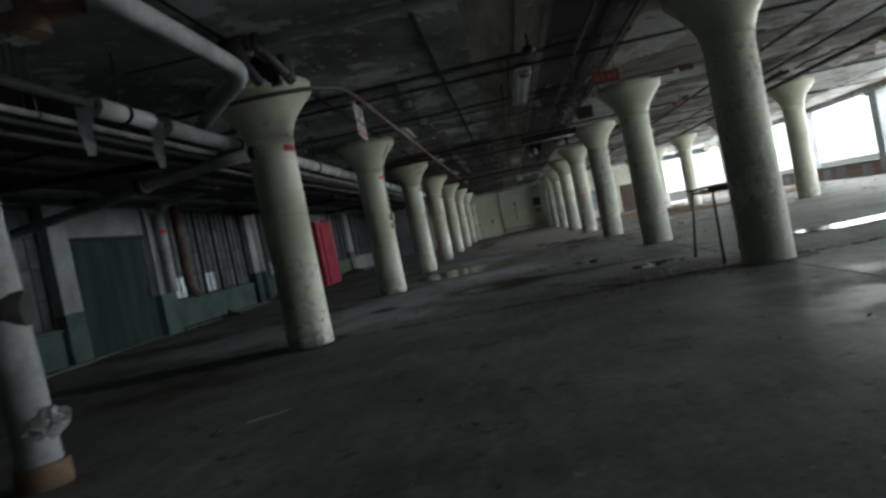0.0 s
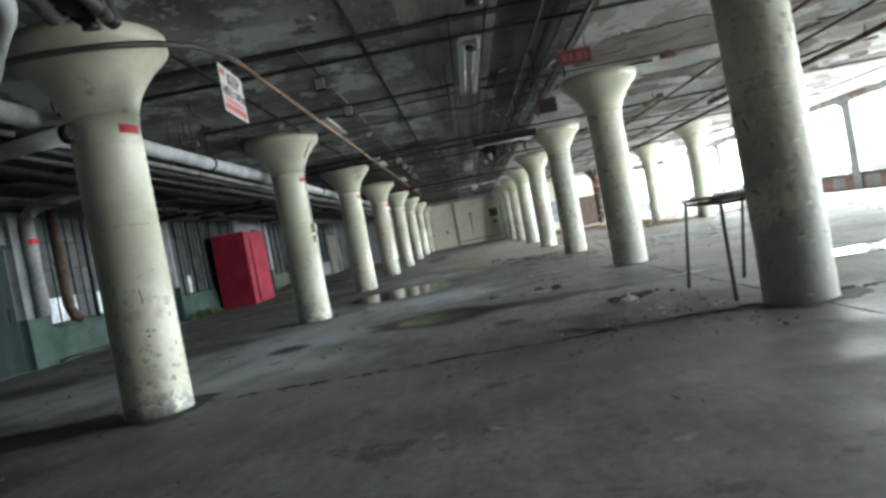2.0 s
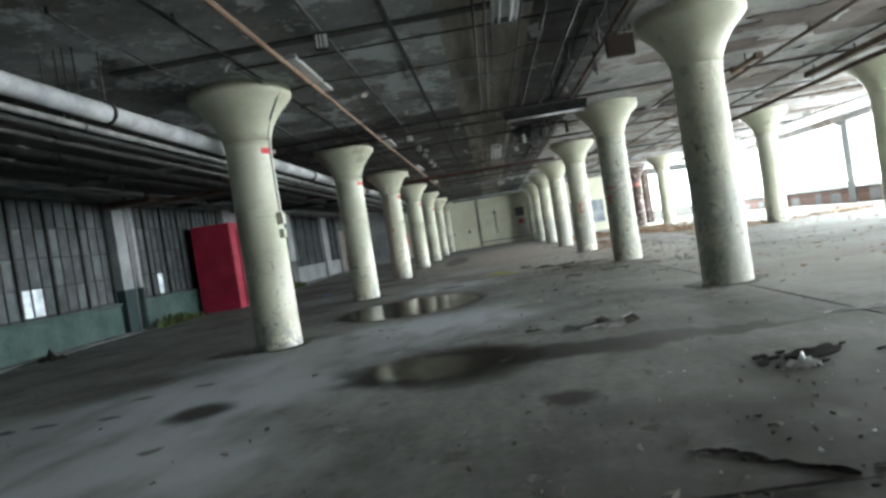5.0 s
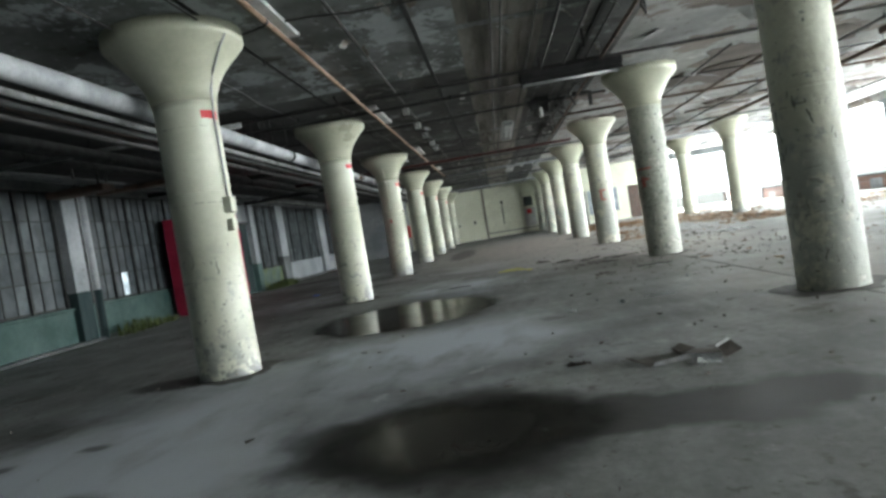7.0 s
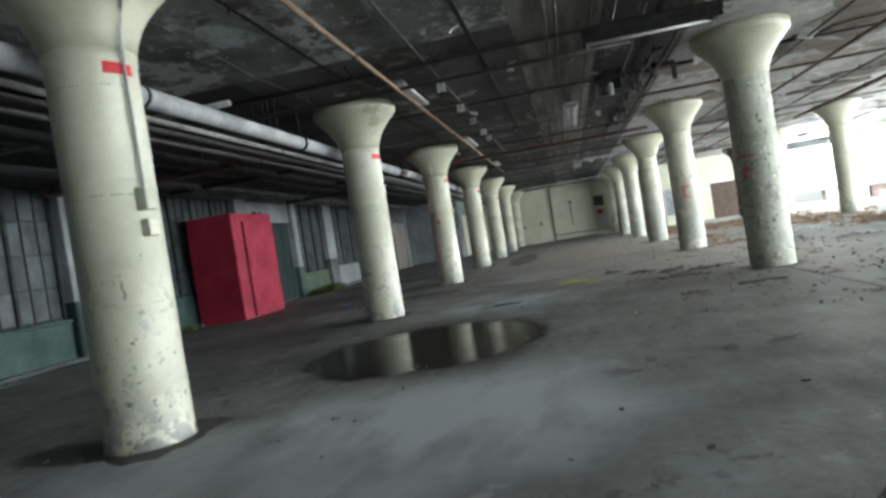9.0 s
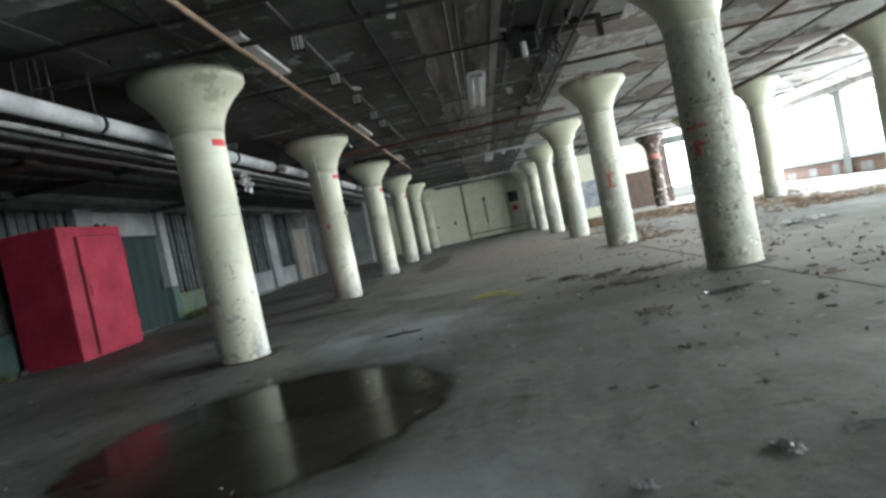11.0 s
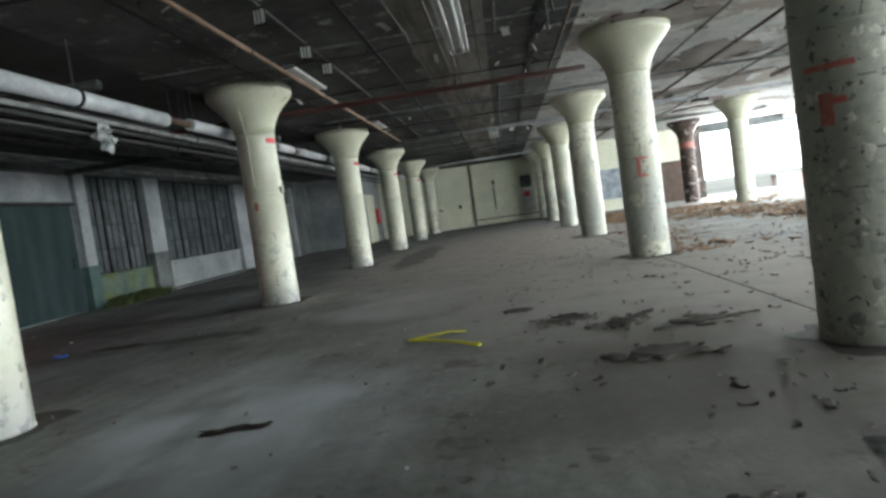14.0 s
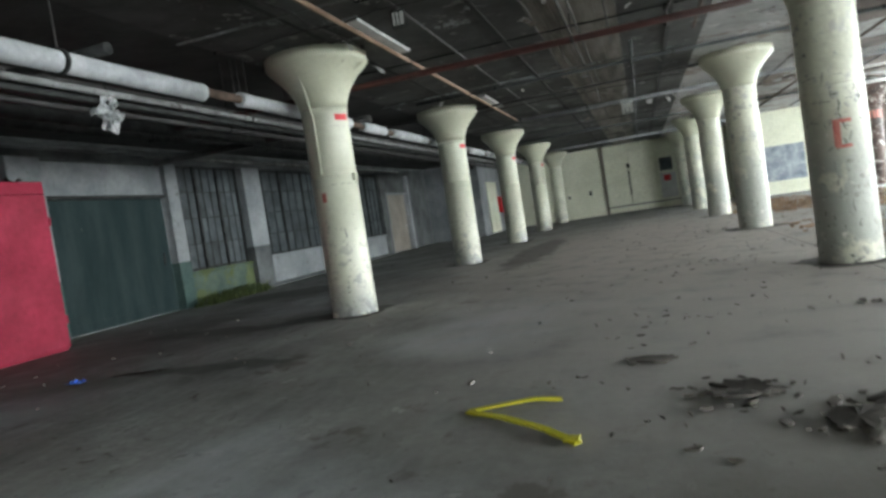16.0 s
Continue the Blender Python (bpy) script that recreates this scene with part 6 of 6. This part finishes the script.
def carton(x, y, rz, label):
    root = thing("carton", label, "carton", (x, y, 0), rz, group="torn cartons")

    def sheet(name, corners, material, note=""):
        bm = bmesh.new()
        bm.faces.new([bm.verts.new(c) for c in corners])
        bmesh.ops.solidify(bm, geom=bm.faces[:], thickness=0.006)
        part(name, bm, material, root, note)

    sheet("base", [(-0.17, -0.1, 0.0), (0.15, -0.13, 0.0), (0.19, 0.1, 0.004), (-0.13, 0.14, 0.0)], M["carton"])
    sheet("flap", [(-0.17, -0.09, 0.005), (-0.13, 0.13, 0.005), (-0.23, 0.10, 0.05), (-0.24, -0.04, 0.04)], M["scrap"], "dark raised flap")
    sheet("flap", [(0.15, -0.12, 0.005), (0.19, 0.1, 0.008), (0.12, 0.09, 0.07), (0.08, -0.07, 0.055)], M["scrap"], "dark raised flap")
    sheet("edge", [(-0.15, -0.125, 0.004), (0.13, -0.15, 0.004), (0.12, -0.115, 0.03), (-0.12, -0.1, 0.02)], M["plastic"], "torn white edge")
    sheet("edge", [(0.08, -0.075, 0.057), (0.12, 0.09, 0.072), (0.105, 0.09, 0.085), (0.07, -0.07, 0.07)], M["plastic"], "torn white edge")


scrap("plastic_bag", 1.90, 10.66, 0.10, 0.08, 0.15, 31, M["bag"], "crumpled clear plastic bag on dark scrap", "plastic bag")
slab("dark_rag", 2.06, 10.92, 0.34, 0.16, 0.03, 32, M["sign_black"], "flat dark wedge of scrap on the floor", "scrap", 20)
carton(0.96, 13.2, 20, "torn flattened grey-brown carton with white edges")
carton(1.27, 13.2, -35, "torn open grey-brown carton with white edges")
scrap("plastic_sheet", 1.16, 13.0, 0.10, 0.12, 0.05, 35, M["plastic"], "small scrap of clear plastic", "plastic scrap", 10)
scrap("flattened_can", 0.66, 15.88, 0.05, 0.045, 0.06, 36, M["plastic"], "crushed shiny can on the concrete", "can")
scrap("paper_scrap", 1.24, 16.0, 0.05, 0.09, 0.05, 37, M["plastic"], "small white paper scrap", "paper scrap")
scrap("white_stick", 1.66, 16.08, 0.19, 0.035, 0.05, 38, M["plastic"], "white plastic fragment on the floor", "fragment", 5)
scrap("plastic_film", 2.45, 19.55, 0.36, 0.15, 0.018, 39, M["film"], "clear crumpled plastic film lying flat", "plastic film", -4)
slab("plaster_sheet", 2.32, 22.2, 0.4, 0.14, 0.012, 40, M["chips"], "thin pale sheet of fallen paint", "paint sheet", 5)
slab("paint_slab", 1.8, 21.33, 0.34, 0.17, 0.06, 41, M["chips"], "curled grey slab of fallen paint", "paint slab", 10)
slab("paint_slab", 1.3, 22.75, 0.22, 0.11, 0.05, 42, M["chips"], "dark curled slab of fallen paint", "paint slab", 20)
slab("paint_slab", 1.7, 22.35, 0.2, 0.16, 0.06, 43, M["chips"], "dark curled slab of fallen paint", "paint slab", 50)
slab("paint_slab", 1.58, 19.2, 0.17, 0.07, 0.05, 44, M["chips"], "small dark curled paint slab", "paint slab", 10)
slab("paint_slab", 1.35, 22.9, 0.2, 0.09, 0.05, 45, M["chips"], "small dark curled paint slab", "paint slab", -15)
slab("paint_slab", 1.9, 22.6, 0.2, 0.12, 0.06, 46, M["chips"], "small dark curled paint slab", "paint slab", 35)
slab("paint_slab", 0.9, 23.6, 0.22, 0.06, 0.04, 47, M["chips"], "small dark strip of fallen paint", "paint slab", 5)
scrap("white_bag", 5.5, 24.5, 0.40, 0.25, 0.16, 48, M["plastic"], "crumpled white bag on the floor", "bag")
scrap("black_rag", -0.86, 20.7, 0.24, 0.07, 0.05, 49, M["scrap"], "flat black rag strip on the floor", "rag", 8)
scrap("black_rag", -4.1, 24.62, 0.42, 0.07, 0.03, 50, M["scrap"], "flat dark rag strip beside a blue cap", "rag", 10)
scrap("blue_cap", -4.68, 24.4, 0.10, 0.08, 0.10, 51, M["blue"], "small bright blue plastic scrap", "plastic scrap")
scrap("paper_scrap", -2.1, 5.4, 0.2, 0.03, 0.03, 52, M["plastic"], "thin pale strip of paper on concrete", "paper scrap", 35)
scrap("dark_lump", 0.42, 13.4, 0.10, 0.06, 0.05, 53, M["scrap"], "small dark lump of dirt", "dirt lump")
scrap("black_lump", -8.0, 17.6, 0.3, 0.2, 0.4, 54, M["scrap"], "dark heap of scrap by the wall", "scrap heap")
scrap("broken_glass", 3.05, 12.2, 0.34, 0.05, 0.03, 55, M["plastic"], "line of glinting broken glass", "broken glass", -4)
scrap("white_rubble", -8.2, 17.3, 0.9, 0.1, 0.07, 58, M["whitewall"], "pale plaster rubble at the foot of the low wall", "rubble", 84)
scrap("white_rubble", -7.9, 18.9, 0.5, 0.12, 0.07, 56, M["whitewall"], "pale plaster rubble along the wall", "rubble", 80)
scrap("orange_rubble", -8.1, 39.2, 0.3, 0.2, 0.12, 57, M["litter"], "small heap of orange rubble by the wall", "rubble")


def flakes(name, n, area, size, material, label, seed, density=None, thick=0.012, lift=0.02):
    """Many thin broken flakes lying flat, in one mesh."""
    rnd = random.Random(seed)
    verts, faces = [], []
    made = 0
    while made < n:
        x, y = rnd.uniform(area[0], area[1]), rnd.uniform(area[2], area[3])
        if density and rnd.random() > density(x, y):
            continue
        made += 1
        r = rnd.uniform(*size) * rnd.choice((0.5, 0.7, 1.0, 1.0, 1.5))
        k = rnd.randint(5, 8)
        a0 = rnd.uniform(0, 6.28)
        el = rnd.uniform(0.25, 0.85)
        b = len(verts)
        tilt = rnd.uniform(0, lift)
        for lev in (0, 1):
            for i in range(k):
                a = 2 * math.pi * i / k
                q = r * rnd.uniform(0.45, 1.2) if lev == 0 else 1
                if lev == 0:
                    px, py = q * math.cos(a), q * el * math.sin(a)
                    verts.append((x + px * math.cos(a0) - py * math.sin(a0), y + px * math.sin(a0) + py * math.cos(a0), 0.001 + tilt * (0.5 + 0.5 * math.cos(a))))
                else:
                    vx, vy, vz = verts[b + i]
                    verts.append((vx, vy, vz + thick * rnd.uniform(0.5, 1.2)))
        faces.append([b + i for i in reversed(range(k))])
        faces.append([b + k + i for i in range(k)])
        for i in range(k):
            j = (i + 1) % k
            faces.append([b + i, b + j, b + k + j, b + k + i])
    me = bpy.data.meshes.new(name)
    me.from_pydata(verts, [], faces)
    me.materials.append(material)
    ob = new(name, me)
    return tagged(ob, label, "debris", kind="stuff")


def right_side(x, y):
    c = noise.noise((x * 0.9, y * 0.9, 2.2)) + 0.5 * noise.noise((x * 2.3, y * 2.3, 5.1))
    return (1.0 if c > 0.22 else 0.12) * min(1.0, max(0.02, (x + 0.4) / 3.5)) * (0.12 + 0.88 * min(1, max(0, (y - 14) / 6)))


flakes("paint_chip_debris", 850, (-0.5, 6.0, 8.5, 36), (0.007, 0.034), M["chips"], "scattered small grey and brown paint chips", 1, right_side, 0.008, 0.012)
flakes("paint_chip_debris", 170, (0.2, 5.0, 17, 27), (0.014, 0.045), M["chips"], "larger curled paint chips on the concrete", 2, right_side, 0.01, 0.03)
flakes("grit_debris", 500, (-7.5, 3.0, 4, 46), (0.008, 0.03), M["chips"], "sparse grit on the concrete", 3)
flakes("white_chip_debris", 70, (0.3, 9, 8.6, 30), (0.010, 0.03), M["whitewall"], "scattered small white chips", 4, right_side)


def heap(x, y):
    return max(0.0, noise.noise((x * 0.35, y * 0.22, 4.4)) * 1.6 + 0.35) * (1 if x > 4 else 0.4)


flakes("brown_litter_debris", 4200, (3.4, 13.5, 27, 46), (0.03, 0.12), M["litter"], "orange-brown peeled paint and leaf litter", 5, heap, 0.012, 0.04)
flakes("brown_litter_debris", 220, (3.2, 13.5, 15, 28), (0.02, 0.08), M["litter"], "sparse orange-brown litter near the windows", 6)

flakes("crumb_debris", 160, (-0.2, 2.6, 8.2, 10.6), (0.006, 0.022), M["chips"], "concrete crumbs beside the broken floor joint", 7, None, 0.012, 0.015)


flakes("glass_bit_debris", 46, (0.9, 3.3, 9.2, 11.6), (0.006, 0.016), M["plastic"], "glinting bits of broken glass and plastic", 8, None, 0.01, 0.012)


# curled pieces of fallen paint, each lying on its own
def curl_mesh(seed):
    """A small stiff flake with ragged ends, bent upwards along its length."""
    rnd = random.Random(seed)
    l, w, bend = rnd.uniform(0.03, 0.06), rnd.uniform(0.014, 0.03), rnd.uniform(0.15, 0.8)
    bm = bmesh.new()
    rows_ = []
    for i in range(7):
        u = i / 6 * 2 - 1
        row = []
        for v in (-1, -0.3, 0.4, 1):
            row.append(bm.verts.new((l * u + rnd.uniform(-0.2, 0.2) * w, w * v * (1 - 0.35 * abs(u)) * rnd.uniform(0.75, 1.15), bend * l * 0.55 * u * u * (0.6 + 0.4 * v) + rnd.uniform(0, 0.004))))
        rows_.append(row)
    for a, b in zip(rows_, rows_[1:]):
        for k in range(3):
            bm.faces.new((a[k], b[k], b[k + 1], a[k + 1]))
    bmesh.ops.solidify(bm, geom=bm.faces[:], thickness=0.006)
    lo = min(v.co.z for v in bm.verts)
    for v in bm.verts:
        v.co.z -= lo
    return finish(bm, "paint_curl", M["curl"])


rnd = random.Random(91)
shapes = [curl_mesh(400 + i) for i in range(9)]
spots_ = [(1.21, 22.82), (1.35, 22.7), (1.62, 22.42), (1.5, 22.5), (1.75, 22.6), (1.96, 20.48), (2.05, 20.3), (1.9, 20.2), (2.2, 20.05), (2.0, 19.9), (0.59, 19.67), (2.51, 23.36), (0.95, 21.1), (1.3, 20.9)]
while len(spots_) < 78:
    x, y = rnd.uniform(0.3, 4.6), rnd.uniform(17.0, 30.0)
    if rnd.random() < right_side(x, y) * 1.3 and math.hypot(x - XR, (y - 2.9 + 3.05) % 6.1 - 3.05) > 0.5:
        spots_.append((x, y))
for x, y in spots_:
    ob = new("paint_curl", rnd.choice(shapes))
    ob.matrix_world = pose(x, y, 0, 0, 0, rnd.uniform(0, 360)) @ Matrix.Diagonal((rnd.uniform(0.6, 1.25),) * 3 + (1,))
    tagged(ob, "curled dark flake of fallen paint on the concrete", "paint flake", group="paint curls")

# broken edge of the floor joint
rnd = random.Random(12)
cr = thing("cracked_joint", "broken raised edge along a floor joint with loose concrete bits", "floor joint", (0, JY, 0), kind="structure")
bm = bmesh.new()
x = -2.7
while x < 6.0:
    w = rnd.uniform(0.03, 0.14)
    if rnd.random() < 0.6:
        d = rnd.uniform(0.008, 0.03)
        y = rnd.uniform(-0.05, 0.05)
        vs = box(bm, x, x + w, y - d, y + d, 0.0, rnd.uniform(0.005, 0.016))
        for v in vs:
            v.co.x += rnd.uniform(-0.03, 0.03)
            v.co.y += rnd.uniform(-0.025, 0.025)
    x += w * rnd.uniform(0.8, 1.6)
part("concrete_bits", bm, M["chips"], cr)
def ragged_seam(points, width, seed):
    """A dark broken edge: a strip of uneven width along a line, slightly raised at one side."""
    rnd = random.Random(seed)
    bm = bmesh.new()
    prev = None
    pts = [Vector(a).lerp(Vector(b), k / 6) for a, b in zip(points, points[1:]) for k in range(6)] + [Vector(points[-1])]
    for i, p in enumerate(pts):
        d = (pts[min(i + 1, len(pts) - 1)] - pts[max(i - 1, 0)]).normalized()
        side = Vector((-d.y, d.x, 0))
        w = width * rnd.uniform(0.25, 1.2) * (0.2 if i in (0, len(pts) - 1) else 1)
        p = p + side * rnd.uniform(-0.5, 0.5) * width
        cur = [bm.verts.new(p - side * w + Vector((0, 0, 0.002))), bm.verts.new(p + Vector((0, 0, rnd.uniform(0.006, 0.016)))), bm.verts.new(p + side * w * 0.6 + Vector((0, 0, 0.002)))]
        if prev:
            for k in range(2):
                bm.faces.new((prev[k], cur[k], cur[k + 1], prev[k + 1]))
        prev = cur
    return bm


part("dirt_seam", ragged_seam([(0.86, 0.47, 0), (1.03, 0.42, 0), (1.14, 0.27, 0), (1.38, 0.04, 0)], 0.035, 3), M["joint_dark"], cr, "dark broken edge")
part("dirt_seam", ragged_seam([(-0.3, 0.0, 0), (0.5, -0.02, 0), (1.3, 0.0, 0)], 0.014, 5), M["joint_dark"], cr, "dark dirt seam")
part("dirt_seam", ragged_seam([(1.45, 0.1, 0), (2.1, 0.05, 0), (3.0, 0.02, 0)], 0.03, 7), M["joint_dark"], cr, "dark broken edge")


# ---- weeds and moss along the left wall ----
def weeds(x, y, n, h, seed, label):
    rnd = random.Random(seed)
    root = thing("weeds", label, "weeds", (x, y, 0))
    bm = bmesh.new()
    for i in range(n):
        px, py = abs(rnd.gauss(0, 0.14)), rnd.gauss(0, 0.4)
        a = rnd.uniform(0, 6.28)
        hh = h * rnd.uniform(0.4, 1.0)
        lean = rnd.uniform(0.05, 0.3) * h
        w = rnd.uniform(0.012, 0.03)
        prev = None
        for j in range(4):
            s = j / 3
            cx, cy, cz = px + math.cos(a) * lean * s * s, py + math.sin(a) * lean * s * s, hh * s * (1 - 0.25 * s)
            ww = w * (1 - 0.8 * s)
            cur = [bm.verts.new((cx - math.sin(a) * ww, cy + math.cos(a) * ww, cz)), bm.verts.new((cx + math.sin(a) * ww, cy - math.cos(a) * ww, cz))]
            if prev:
                bm.faces.new((*prev, cur[1], cur[0]))
            prev = cur
    part("leaves", bm, M["moss"], root)


weeds(-8.25, 22.4, 160, 0.4, 1, "low green weeds growing at the wall foot")
weeds(-8.25, 32.4, 900, 0.34, 2, "dense green weeds and moss below a window")
weeds(-8.25, 31.8, 450, 0.28, 4, "green weeds against the teal wall")
weeds(-8.3, 23.6, 60, 0.25, 3, "sparse weeds at the wall foot")


# ---- peeling paint on the bright part of the ceiling ----
def peel(name, n, area, size, seed, label):
    rnd = random.Random(seed)
    bm = bmesh.new()
    for i in range(n):
        x, y = rnd.uniform(*area[:2]), rnd.uniform(*area[2:])
        w, l = rnd.uniform(*size), rnd.uniform(*size) * 1.8
        a = rnd.uniform(0, 6.28)
        drop = rnd.uniform(0.02, 0.14)
        ca, sa = math.cos(a), math.sin(a)
        prev = None
        for j in range(4):
            s = j / 3
            z = ZC - 0.004 - drop * s * s
            cur = []
            for u in (-1, 1):
                px, py = l * s, w * u * (1 - 0.4 * s * rnd.random())
                cur.append(bm.verts.new((x + px * ca - py * sa, y + px * sa + py * ca, z + rnd.uniform(-0.01, 0.0))))
            if prev:
                bm.faces.new((*prev, cur[1], cur[0]))
            prev = cur
    ob = part(name, bm, M["ceil_white"])
    tagged(ob, label, "peeling paint", kind="stuff")


peel("peeling_paint", 150, (2.6, 13.8, 8, 46), (0.08, 0.3), 1, "curled flakes of white paint hanging from the ceiling")
peel("peeling_paint", 60, (-3.0, 2.2, 8, 40), (0.03, 0.1), 2, "small flakes of paint hanging from the ceiling")
